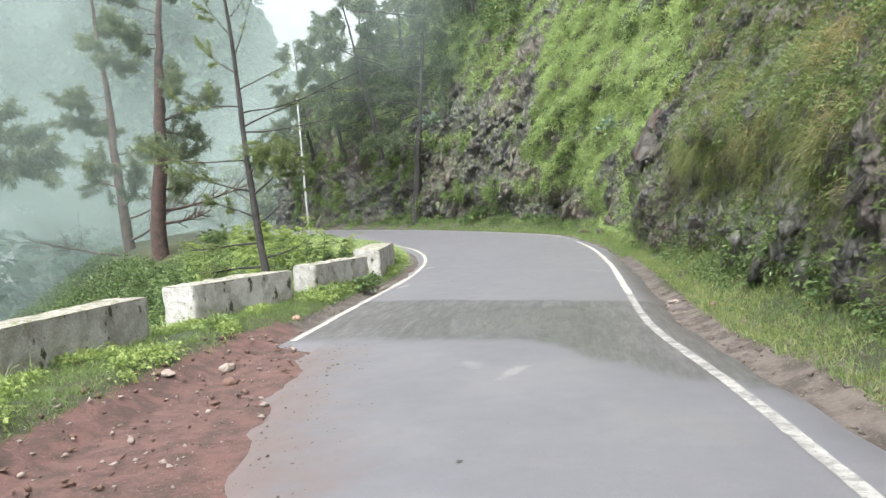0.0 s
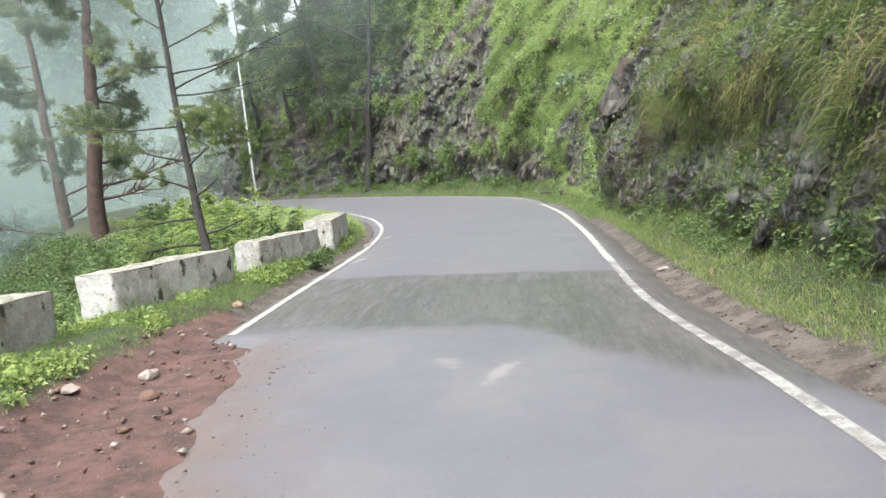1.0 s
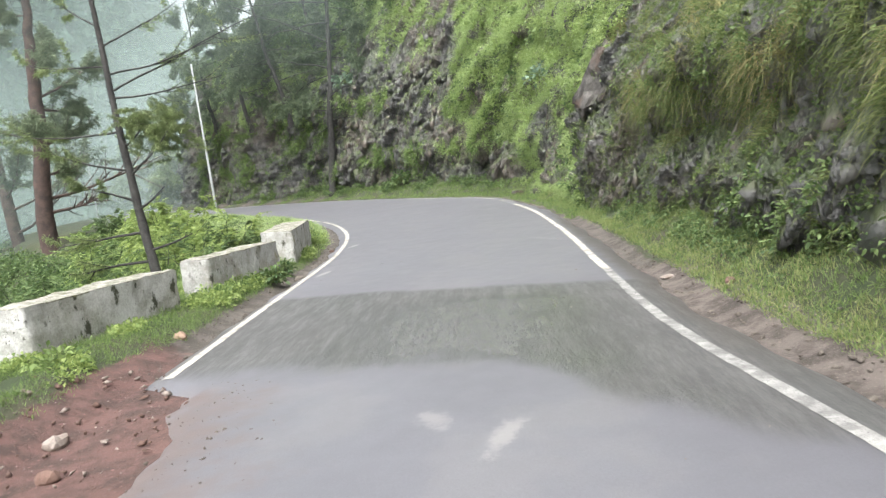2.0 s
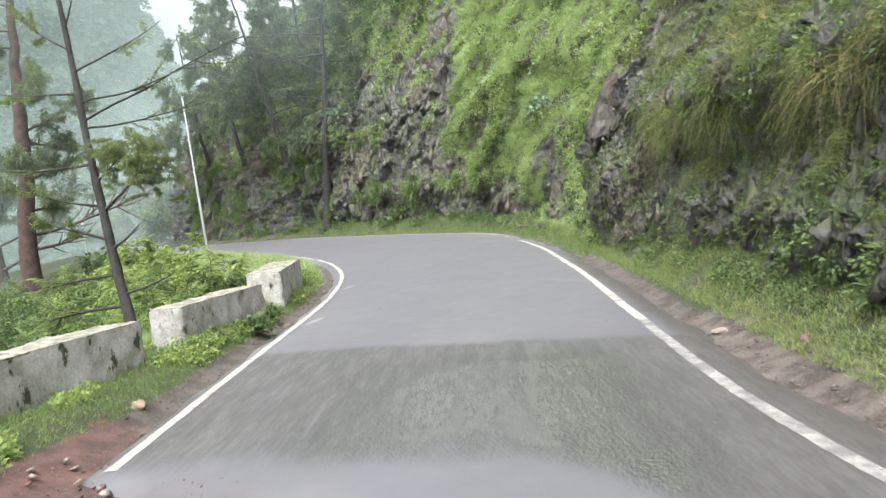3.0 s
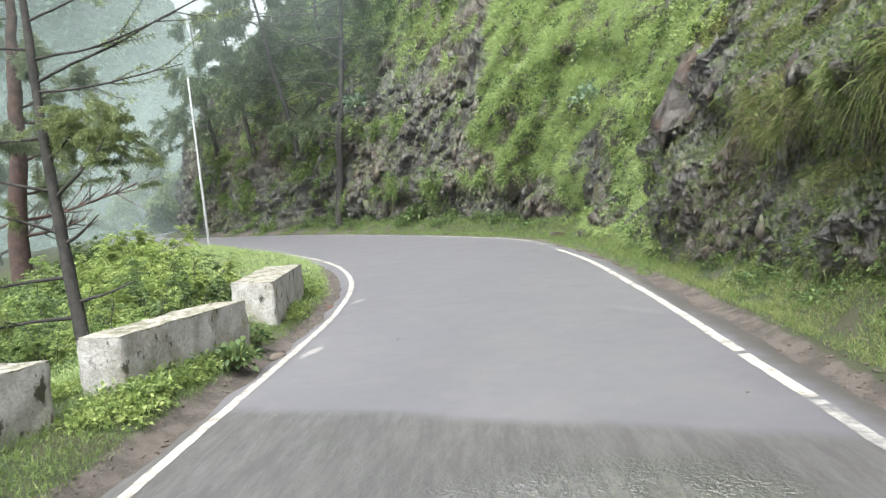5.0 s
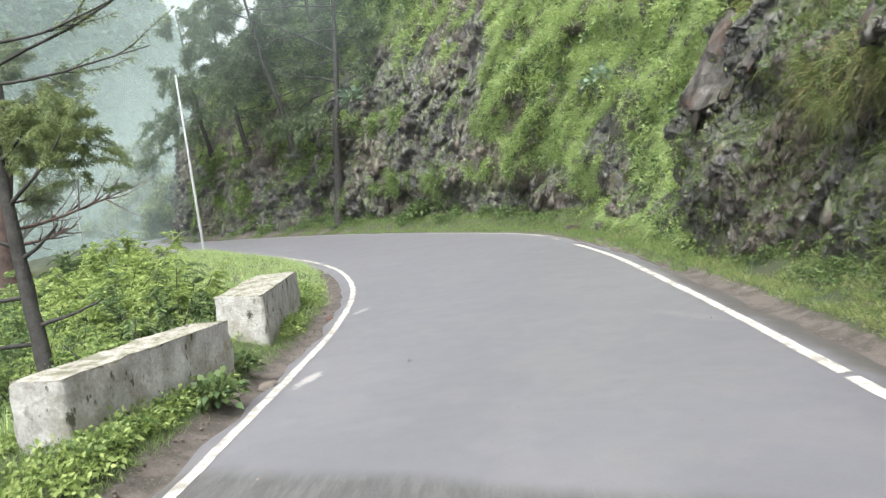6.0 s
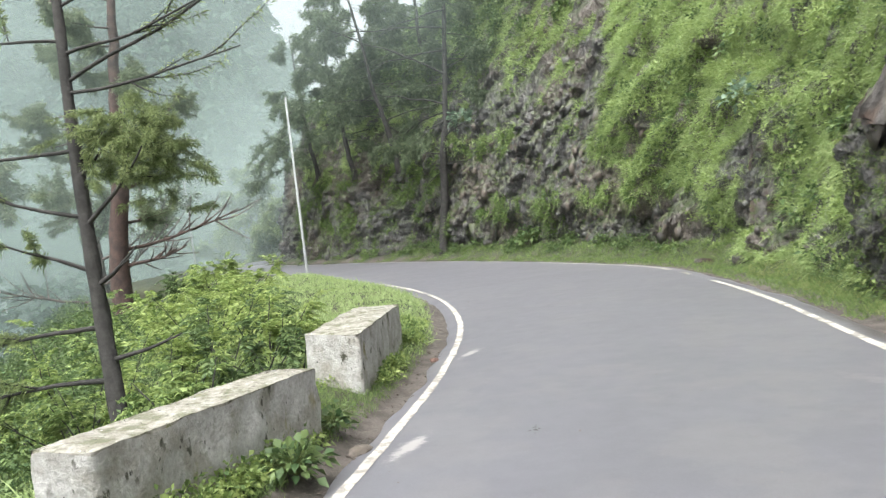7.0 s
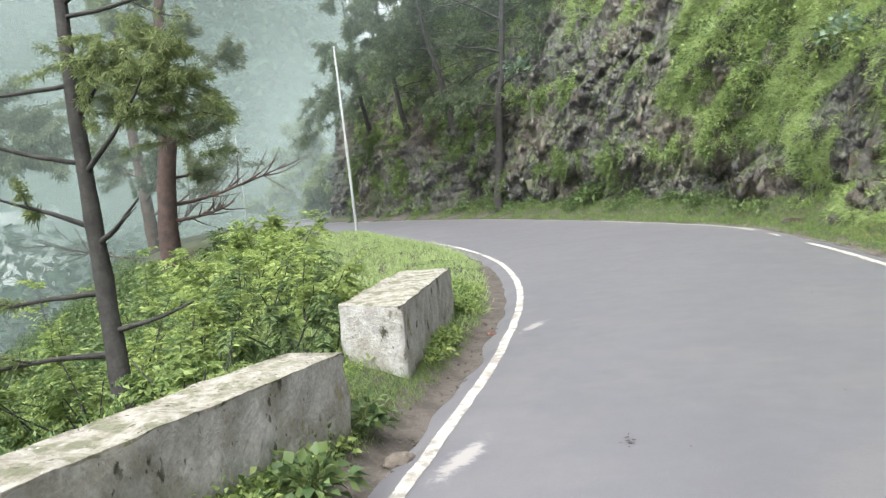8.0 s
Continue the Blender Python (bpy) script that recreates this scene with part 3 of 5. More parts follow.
def cliff_offset(u, h):
    near = 1 - sstep(u, 21.3, 22.0)
    wall = 1.55 - 0.55 * sstep(u, 17.5, 21.5) + 0.04 * h - 0.1 * np.exp(-((h - 2.0) / 0.5) ** 2) + 0.1 * np.maximum(h - 1.2, 0) + 0.4 * np.maximum(h - 2.3, 0)
    rest = 1.45 - 0.6 * sstep(u, 48, 53) + 0.55 * np.exp(-((u - 24.5) / 3.0) ** 2) * sstep(h, 0.2, 1.5) + 0.2 * h + 0.28 * np.maximum(h - 5.5, 0)
    wall = wall + 0.55 * np.exp(-((u - 13.5) / 4.0) ** 2) * np.exp(-((h - 1.7) / 0.5) ** 2) - 0.42 * np.exp(-((u - 14.0) / 3.5) ** 2) * np.exp(-((h - 2.75) / 0.4) ** 2)
    wall = wall + 0.75 * np.exp(-((u - 19.4) / 0.8) ** 2) * np.exp(-((h - 2.3) / 0.42) ** 2)
    slab = -0.38 * np.exp(-((u - 21.2) / 0.7) ** 2) * np.exp(-((h - 2.15) / 0.5) ** 2)
    rest = rest + 0.4 * sstep(u, 30, 33) * (1 - sstep(h, 0.7, 2.2)) * (1 - sstep(u, 47, 50))
    top = 0.9 * np.maximum(h - (9.5 + 5 * (1 - sstep(u, 36, 46))), 0)
    return near * wall + (1 - near) * rest + slab + top


U, H = np.meshgrid(cu, ch, indexing="ij")
off = cliff_offset(U, H)
flat = np.stack([U.ravel(), H.ravel()], 1)
disp = np.empty(len(flat))
for k, (u, h) in enumerate(flat):
    a, b = (0.82 * u + 0.57 * h), (0.82 * h - 0.57 * u)  # across and along the tilted beds
    warp = 0.3 * noise.noise(Vector((u * 1.3, h * 1.3, 5)))
    dist, pts = noise.voronoi(Vector((a * 1.5 + warp, b * 0.7, 0.0)))
    dist2, pts2 = noise.voronoi(Vector((a * 3.6 + 20 + warp, b * 1.7, 3.0)))
    dist3, pts3 = noise.voronoi(Vector((a * 8.0 + 40, b * 4.2 + warp, 6.0)))
    tilt = 0.1 * (a * 3.6 + 20 + warp - pts2[0].x) + 0.1 * (a * 1.5 + warp - pts[0].x)
    if u > 26:
        warp4 = 0.7 * noise.noise(Vector((u * 0.7, h * 0.7, 15))) + 0.35 * noise.noise(Vector((u * 2.1, h * 2.1, 25)))
        dist4, pts4 = noise.voronoi(Vector((a * 0.95 + warp4, b * 0.42 - 0.6 * warp4, 11.0)))
        dist5, pts5 = noise.voronoi(Vector((a * 2.2 + 7 + warp4, b * 1.3 + warp4, 17.0)))
        far_cut = (0.3 * noise.noise(pts4[0] * 3.1) + 0.2 * (a * 0.95 + warp4 - pts4[0].x) + 0.2 * noise.noise(pts5[0] * 3.7) + 0.12 * (a * 2.2 + 7 + warp4 - pts5[0].x)
                   + 0.08 * noise.noise(pts3[0] * 4.3) + 0.12 * noise.noise(Vector((u * 3.1, h * 3.1, 35))))
    else:
        far_cut = 0.0
    w_far = float(sstep(u, 27.0, 31.5))
    near_cut = 0.18 * noise.noise(pts[0] * 3.7) + 0.26 * noise.noise(pts2[0] * 5.1) + 0.15 * noise.noise(pts3[0] * 4.3) + tilt
    disp[k] = near_cut * (1 - w_far) + far_cut * w_far + 0.3 * noise.noise(Vector((u * 0.45, h * 0.45, 7)))
disp += (0.55 * sstep(flat[:, 0], 20.5, 23) * (1 - sstep(flat[:, 0], 32, 36))) * np.array([noise.noise(Vector((u * 0.8, h * 0.8, 22))) for u, h in flat])
disp += 0.16 * np.array([noise.noise(Vector((u * 1.1, h * 1.3, 12))) for u, h in flat])
disp *= 1 - 0.6 * (1 - sstep(flat[:, 0], 8, 11.5)) * sstep(flat[:, 1], 1.3, 2.3)
disp = disp.reshape(NU, NH) * (0.35 + 0.65 * sstep(H, 0.0, 0.8))
off = off + disp
CL = np.empty((NU, NH, 3))
CL[..., :2] = base_xy[:, None, :] + out_xy[:, None, :] * off[..., None]
CL[..., 2] = foot_z[:, None] + H - 0.25
cliff = tagged(new("rock_cliff", mesh_np("rock_cliff", CL.reshape(-1, 3), grid_faces(NU, NH)[:, ::-1], M_ROCK)),
               "dark wet cut rock cliff with moss and broken ledges", "cliff", kind="structure")

# how green the cliff is, from bare rock (0) to full cover (1)
gn = fbm(np.column_stack([flat * np.array([0.55, 0.75]), np.full(len(flat), 2.0)]), 1.0, 5).reshape(NU, NH)
bias = np.where(U < 21.0, np.where(H < 1.6 + 1.2 * sstep(U, 15, 20), -0.3, 0.42), 0.0)
mid_zone = (U >= 21.0) & (U < 31.8)
bias = np.where(mid_zone, 0.45, bias)
brow = 31.8 + 2.6 * sstep(H, 1.2, 3.8)  # the greenery reaches further along the cliff higher up
bias = np.where((U >= 31.8), 0.45 - 0.93 * sstep(U, brow, brow + 1.4) * (1 - 0.4 * sstep(U, 43, 46)) + 0.75 * sstep(H, 6.0, 8.5), bias)
bias -= 1.1 * np.exp(-((U - 20.6) / 1.35) ** 2) * sstep(H, 0.2, 0.5) * (1 - sstep(H, 3.4, 4.0))
bias -= 0.9 * np.exp(-((U - 27.3 + 0.3 * (H - 2.0)) / 0.6) ** 2) * (1 - sstep(H, 3.0, 3.6))
bias += 0.5 * (1 - sstep(H, 0.15, 0.5)) + 0.35 * (1 - sstep(U, 8, 11.5)) * sstep(H, 1.3, 2.2)
outcrop = np.array([noise.noise(Vector((0.9 * (u + 0.6 * h), 0.45 * (h - 0.6 * u), 51))) for u, h in flat]).reshape(NU, NH)
bias -= 0.9 * sstep(U, 28.4, 30.0) * (1 - sstep(U, 33, 34)) * sstep(H, 0.25, 0.45) * (1 - sstep(H, 1.3 + 0.7 * gn, 2.2 + 0.7 * gn))
bias -= mid_zone * 1.5 * np.maximum(outcrop - 0.12 - 0.05 * H, 0)
gn *= np.where(U > 31.8, 1.7, np.where(U < 20.5, 1.5, 1.0))
green = np.clip(0.5 + bias + 0.9 * gn, 0, 1)
nu_v = np.gradient(CL, axis=0)
nh_v = np.gradient(CL, axis=1)
CN = unit(np.cross(nh_v, nu_v))
CN *= np.sign(-(CN[..., :2] * out_xy[:, None, :]).sum(-1))[..., None]


UP_V = np.array([[0, 0, 1.0]])


def on_cliff(n, ulo, uhi, hlo, hhi, lo=0.5, hi=0.75):
    """n random places on the cliff, kept where it is green."""
    u, h = rng.uniform(ulo, uhi, n), rng.uniform(hlo, hhi, n)
    i, j = np.searchsorted(cu, u).clip(1, NU - 1), np.searchsorted(ch, h).clip(1, NH - 1)
    keep = rng.uniform(lo, hi, n) < green[i, j]
    i, j = i[keep], j[keep]
    fu, fh = rng.uniform(0, 1, (len(i), 1)), rng.uniform(0, 1, (len(i), 1))
    p = CL[i - 1, j - 1] * (1 - fu) * (1 - fh) + CL[i, j - 1] * fu * (1 - fh) + CL[i - 1, j] * (1 - fu) * fh + CL[i, j] * fu * fh
    return p, CN[i, j], u[keep], h[keep]


def tufts(p, nrm, per, length, width, droop, spread=0.55, lift=0.6, levels=4):
    """Tufts of blades that spring from p, away from the surface and upwards."""
    n = len(p)
    way = nrm[:, None, :] * 0.8 + np.array([0, 0, lift]) + rng.normal(size=(n, per, 3)) * spread
    size = rng.uniform(0.55, 1.25, (n, 1)) * rng.uniform(0.6, 1.15, (n, per)) * length
    root = np.repeat(p[:, None, :], per, 1) + rng.normal(size=(n, per, 3)) * 0.03
    return blades(root.reshape(-1, 3), unit(way).reshape(-1, 3), size.ravel(), width, droop * rng.uniform(0.5, 1.3, n * per), levels)


def clumps(p, nrm, per, radius, length, width, squash=0.7):
    """Leafy clumps: leaves over a rough mound round each p."""
    n = len(p)
    out = unit(rng.normal(size=(n, per, 3)) + nrm[:, None, :] * 0.9 + np.array([0, 0, 0.35]))
    r = rng.uniform(0.25, 1.0, (n, per, 1)) * radius * rng.uniform(0.5, 1.3, (n, 1, 1))
    root = p[:, None, :] + out * r * np.array([1, 1, squash])
    way = unit(out + rng.normal(size=(n, per, 3)) * 0.5)
    size = rng.uniform(0.6, 1.2, n * per)
    return leaves(root.reshape(-1, 3), way.reshape(-1, 3), length * size, width * size)


def stuff(name, piece, material, label, category):
    return tagged(new(name, mesh_np(name, *piece, material)), label, category, kind="stuff")


p, nn, u, h = on_cliff(9000, -2, 21.5, 1.2, 7.5, 0.45, 0.85)
dry = np.array([noise.noise(Vector((a * 0.6, b * 0.9, 31))) for a, b in zip(u, h)]) + rng.normal(size=len(u)) * 0.15 + 0.2 * (1 - sstep(u, 11, 14))
thin = np.array([noise.noise(Vector((a * 1.5, b * 1.9, 41))) for a, b in zip(u, h)]) > 0.0
stuff("hill_grass", tufts(p[(dry < 0.12) & thin], nn[(dry < 0.12) & thin], 14, 0.5, 0.007, 0.95), M_GRASS_LONG, "long yellow-green grass hanging from the cliff", "grass")
stuff("hill_grass", tufts(p[(dry >= 0.12) & thin], nn[(dry >= 0.12) & thin], 14, 0.6, 0.007, 1.15), M_GRASS_DRY, "dry straw-coloured grass hanging over the rock", "grass")
p, nn, u, h = on_cliff(2600, -2, 20.5, 1.3, 7.5, 0.4, 0.8)
clear = np.array([noise.noise(Vector((a * 1.5, b * 1.9, 41))) for a, b in zip(u, h)]) > 0.12
stuff("hill_grass", tufts(p[clear], nn[clear], 30, 0.52, 0.009, 1.0, 0.5, 0.75), M_GRASS_ARCH, "big arching tufts of broad-bladed grass on the cliff", "grass")
p, nn, u, h = on_cliff(18000, 21, 35.5, 0.2, 9.0, 0.4, 0.75)
thin = np.array([noise.noise(Vector((a * 1.2, b * 1.5, 43))) for a, b in zip(u, h)]) > -0.3
stuff("hill_grass", tufts(p[thin], nn[thin], 12, 0.5, 0.0085, 0.75, 0.7, 0.9), M_GRASS_LUSH, "lush bright green grass on the steep slope", "grass")
p, nn, u, h = on_cliff(21000, 30, 60, 4.5, 16.8, 0.4, 0.75)
stuff("hill_grass", tufts(p, nn, 7, 0.5, 0.022, 0.6, levels=3), M_GRASS_LUSH, "bright grass hanging over the top of the cliff", "grass")
p, nn, u, h = on_cliff(9000, 30, 60, 0.2, 4.8, 0.5, 0.9)
stuff("hill_grass", tufts(p, nn, 7, 0.55, 0.02, 0.9, levels=3), M_GRASS, "grass and ferns rooted in the rock cliff", "grass")
p, nn, u, h = on_cliff(6500, -2, 22, 0.4, 8, 0.35, 0.95)
keep = (h > 1.9 + 0.6 * sstep(u, 15, 20)) | (rng.random(len(h)) < 0.3)  # the wet rock below stays bare
stuff("cliff_plants", clumps(p[keep], nn[keep], 18, 0.2, 0.065, 0.035), M_LEAF_CLIFF, "green leafy weeds growing on the cliff", "plants")
p, nn, u, h = on_cliff(5800, 20, 35.3, 0.2, 9, 0.4, 0.95)
stuff("cliff_plants", clumps(p, nn, 20, 0.2, 0.085, 0.045), M_LEAF_SLOPE, "bright leafy plants covering the slope", "plants")
p, nn, u, h = on_cliff(150, 20.5, 33, 0.5, 10, 0.5, 0.95)
stuff("cliff_plants", clumps(p + nn * 0.15, nn, 130, 0.5, 0.095, 0.045), M_LEAF_SLOPE, "leafy bushes bulging from the slope", "plants")
p, nn, u, h = on_cliff(70, 20.5, 33, 0.3, 10, 0.4, 0.9)
stuff("cliff_plants", clumps(p + nn * 0.1, nn, 90, 0.5, 0.13, 0.07), M_LEAF_DARK, "darker broad-leaved bushes on the slope", "plants")
p, nn, u, h = on_cliff(3600, 30, 60, 4.0, 16.5, 0.45, 0.85)
stuff("cliff_plants", clumps(p, nn, 18, 0.3, 0.11, 0.055), M_LEAF, "leafy plants along the top of the cliff", "plants")
p, nn, u, h = on_cliff(420, 38, 64, 8.5, 16.8, 0.3, 0.8)
stuff("cliff_plants", clumps(p + nn * 0.2, nn, 90, 0.75, 0.19, 0.09), M_LEAF_DARK, "leafy bushes on the brow of the cliff", "plants")
p, nn, u, h = on_cliff(3200, 30, 60, 0.2, 5, 0.45, 0.85)
stuff("cliff_plants", clumps(p, nn, 18, 0.28, 0.1, 0.05), M_LEAF_DARK, "dark green plants clinging to the cliff", "plants")
p, nn, u, h = on_cliff(1500, -2, 21.5, 0.05, 1.1, 0.0, 0.8)
keep = np.array([noise.noise(Vector((a * 0.8, b * 0.8, 61))) for a, b in zip(u, h)]) > 0.25 * h - 0.05
p, nn = p[keep], nn[keep]
stuff("cliff_plants", clumps(p, nn, 20, 0.2, 0.068, 0.038), M_LEAF_DARK, "broad-leaved weeds at the foot of the cliff", "plants")

p, nn, u, h = on_cliff(2600, 29, 58, 0.1, 8, -0.4, 0.9)
stuff("hill_grass", tufts(p, nn, 6, 0.3, 0.02, 0.7, levels=3), M_GRASS, "small ferns and grass in the joints of the rock", "grass")
p, nn, u, h = on_cliff(700, 29, 58, 0.1, 8, -0.2, 0.9)
stuff("cliff_plants", clumps(p, nn, 12, 0.16, 0.09, 0.045), M_LEAF, "small leafy plants in the joints of the rock", "plants")
p, nn, u, h = on_cliff(4600, -2, 21.5, 0.1, 2.8, -0.6, 0.8)
stuff("hill_grass", tufts(p, nn, 7, 0.22, 0.009, 0.8, levels=3), M_GRASS_LONG, "small ferns and moss tufts on the wet rock", "grass")

p, nn, u, h = on_cliff(1500, 4, 22, 0.2, 2.5, -0.9, 0.9)
stuff("cliff_plants", clumps(p, nn, 16, 0.13, 0.055, 0.028), M_LEAF_CLIFF, "small leafy weeds rooted in cracks of the wet rock", "plants")

# loose and proud blocks of rock, wedged in the face
rock_shapes = []
for k in range(7):
    bm = bmesh.new()
    for q in range(11):
        v = Vector((rng.normal(), rng.normal(), rng.normal())).normalized()
        bm.verts.new((v.x * 0.5, v.y * 0.42, v.z * 0.95))
    bmesh.ops.convex_hull(bm, input=bm.verts)
    me = bpy.data.meshes.new("rock")
    bm.to_mesh(me)
    bm.free()
    me.materials.append(M_ROCK_PALE if k % 3 == 0 else M_ROCK)
    rock_shapes.append(me)


def wedge(place, size, turn, k):
    ob = part("rock", rock_shapes[k % 7], cliff)
    ob.matrix_world = Matrix.Translation(place) @ turn.to_matrix().to_4x4() @ Matrix.Diagonal((size[0], size[1], size[2], 1))
    return ob


count = 0
while count < 290:
    i, j = rng.integers(40, NU - 130), rng.integers(1, 60)
    if green[i, j] > 0.55 or (20.5 < cu[i] < 22.4 and 1.2 < ch[j] < 3.0):
        continue
    s = (0.07 + 0.17 * rng.random() ** 2) * (1.0 + 0.4 * (cu[i] > 29))
    e = Euler((rng.normal() * 0.35, rng.normal() * 0.25 + 0.5, rng.normal() * 0.5))
    wedge(CL[i, j] - CN[i, j] * s * 0.15, (s, s * 0.8, s * rng.uniform(1.1, 2.4)), e, int(rng.integers(7)))
    count += 1
# the overhanging slabs at the corner: thick, split plates of rock
slab_shapes = []
for k in range(4):
    bm = bmesh.new()
    bmesh.ops.create_cube(bm, size=1.0)
    for v in bm.verts:  # an uneven block, then split steps and chips over its faces
        v.co += Vector([0.26 * noise.noise(v.co * 2.3 + Vector((k * 7.7, q * 3.1, 0))) for q in range(3)])
    bmesh.ops.subdivide_edges(bm, edges=bm.edges[:], cuts=7, use_grid_fill=True)
    for v in bm.verts:
        q = v.co * 1.0
        dist, pts = noise.voronoi(Vector((q.x * 2.4, q.y * 2.4, q.z * 2.6)) + Vector((k * 9.1, 0, 0)))
        v.co = q * (1.0 + 0.34 * noise.noise(pts[0] * 3.0)) + Vector([0.07 * noise.noise(q * 6 + Vector((k, c * 5, 0))) for c in range(3)])
    me = bpy.data.meshes.new("rock_slab")
    bm.to_mesh(me)
    bm.free()
    me.materials.append(M_ROCK_PALE)
    slab_shapes.append(me)
SLABS = [((2.78, 20.85, 2.45), (0.75, 0.6, 1.25), (0.5, -0.2, 0.84)), ((3.3, 20.0, 2.6), (0.75, 0.55, 1.2), (0.58, -0.2, 0.79)), ((2.45, 21.7, 2.02), (0.4, 0.3, 0.55), (0.5, -0.25, 0.82)), ((2.45, 21.5, 1.4), (0.35, 0.35, 0.5), (0.3, 0.2, 0.9)),
         ((2.38, 21.6, 0.7), (0.35, 0.4, 0.85), (0.1, 0.0, 1.0)),
         ((2.75, 27.7, 2.5), (0.5, 0.5, 1.5), (0.5, -0.15, 0.85)), ((2.5, 27.3, 1.4), (0.5, 0.55, 1.2), (0.4, -0.1, 0.9)), ((2.2, 27.6, 0.5), (0.6, 0.6, 0.6), (0.3, 0.1, 0.9))]
for k, (place, size, way) in enumerate(SLABS):
    ob = part("rock_slab", slab_shapes[k % 4], cliff)
    ob.matrix_world = Matrix.Translation(place) @ Vector(way).to_track_quat("Z", "X").to_matrix().to_4x4() @ Matrix.Diagonal((size[1], size[0], size[2], 1))
# the broken face itself: many small split pieces, tilted with the beds
i, j = rng.integers(30, NU - 100, 30000), rng.integers(1, 80, 30000)
keep = (green[i, j] < 0.66) & (rng.random(30000) < np.where(cu[i] > 29, 0.55, 0.8))
i, j = i[keep], j[keep]
big = np.where(cu[i] > 29, 1.25, 0.85) * np.clip(rng.lognormal(-0.12, 0.4, len(i)), 0.4, 1.55)
v, f = pebbles(np.zeros((len(i), 3)), 0.045, 0.16)
v = v.reshape(len(i), 6, 3) * np.array([1.15, 0.6, 2.6])
a = -0.62 + rng.normal(size=len(i)) * 0.18
along = np.stack([np.gradient(base_xy[:, 0]), np.gradient(base_xy[:, 1]), np.zeros(NU)], -1)[i]
along = unit(along)
ca, sa = np.cos(a)[:, None], np.sin(a)[:, None]
e1 = along * ca - UP_V * sa
e3 = along * sa + UP_V * ca
e2 = np.cross(e3, e1)
v = (v[..., 0:1] * e1[:, None] + v[..., 1:2] * e2[:, None] + v[..., 2:3] * e3[:, None]) * big[:, None, None]
v += (CL[i, j] - CN[i, j] * 0.05)[:, None, :] + along[:, None, :] * rng.normal(size=(len(i), 1, 1)) * 0.05
rubble = part("split_rock", mesh_np("split_rock", v.reshape(-1, 3), f, M_SPLIT), cliff, "jagged split rock of the cut face")
tagged(rubble, kind="stuff")

# ---- parapet blocks between the road and the drop ----
def parapet(near, far, width, z_near, z_far, label, seed, skew=0.0, body=None):
    """A whitewashed masonry block with rough edges and a cement cap, from its near to its far roadside corner."""
    a, b = Vector((*near, 0)), Vector((*far, 0))
    along = (b - a).normalized()
    back = Vector((-along.y, along.x, 0))
    length = (b - a).length
    thing = new("parapet")
    thing.location = (*((a + b) / 2 + back * width / 2).xy, 0)
    mid = ground_z(np.array([thing.location.xy[:]]))[0] - 0.12
    thing.location.z = mid
    tagged(thing, label, "parapet", "parapet blocks along the road")

    def block(z0, z1a, z1b, grow, rough, name, material):
        nx, ny, nz = max(8, int(length / 0.06)), 9, 6
        bm = bmesh.new()
        pts = {}
        for i in range(nx + 1):
            for j in range(ny + 1):
                for k in range(nz + 1):
                    if i in (0, nx) or j in (0, ny) or k in (0, nz):
                        fx, fy, fz = i / nx, j / ny, k / nz
                        top = z1a * (1 - fx) + z1b * fx
                        bottom = z0 if not isinstance(z0, tuple) else z0[0] * (1 - fx) + z0[1] * fx
                        q = a + along * (length * fx + (fx - 0.5) * grow * 2) + back * (width * fy + (fy - 0.5) * grow * 2) + along * (skew * fy * (1 - fx))
                        q.z = bottom + (top - bottom) * fz
                        edges = (i in (0, nx)) + (j in (0, ny)) + (k == nz and name == "cap")
                        c = (a + b) / 2 + back * width / 2
                        d = Vector((seed * 7.1, seed, 0))
                        w = noise.noise(q * 3 + d) * rough + noise.noise(q * 11 + d) * rough * 0.6
                        q += Vector((noise.noise(q * 5 + d), noise.noise(q * 5 - d), 0)) * rough * 0.7
                        q.z += w * (0.9 if k == nz else 0.2)
                        if edges >= 2:
                            pull = 0.01 + abs(noise.noise(q * 9 + d)) * rough * 1.5
                            q += (Vector((c.x, c.y, q.z)) - q).normalized() * pull
                            if k == nz:
                                q.z -= pull * 0.8
                        pts[i, j, k] = bm.verts.new(q - thing.location)
        for i in range(nx):
            for j in range(ny):
                for k in (nz,) if name == "cap" else (0,):
                    bm.faces.new([pts[v] for v in ((i, j, k), (i + 1, j, k), (i + 1, j + 1, k), (i, j + 1, k))])
        for i in range(nx):
            for k in range(nz):
                for j in (0, ny):
                    bm.faces.new([pts[v] for v in ((i, j, k), (i + 1, j, k), (i + 1, j, k + 1), (i, j, k + 1))])
        for j in range(ny):
            for k in range(nz):
                for i in (0, nx):
                    bm.faces.new([pts[v] for v in ((i, j, k), (i, j + 1, k), (i, j + 1, k + 1), (i, j, k + 1))])
        bmesh.ops.recalc_face_normals(bm, faces=bm.faces)
        if sum(fc.normal.dot(fc.calc_center_median() - Vector((0, 0, -2 if name == "cap" else 0.2))) for fc in bm.faces) < 0:
            bmesh.ops.reverse_faces(bm, faces=bm.faces)
        me = bpy.data.meshes.new(name)
        bm.to_mesh(me)
        bm.free()
        me.materials.append(material)
        for poly in me.polygons:
            poly.use_smooth = True
        return part(name, me, thing)

    block(mid, z_near - 0.012, z_far - 0.012, 0.0, 0.032, "body", body or M_WASH)
    cap = block((z_near - 0.03, z_far - 0.03), z_near, z_far, -0.004, 0.032, "cap", M_CAP)
    tagged(cap, "chipped pale cement cap")
    return thing


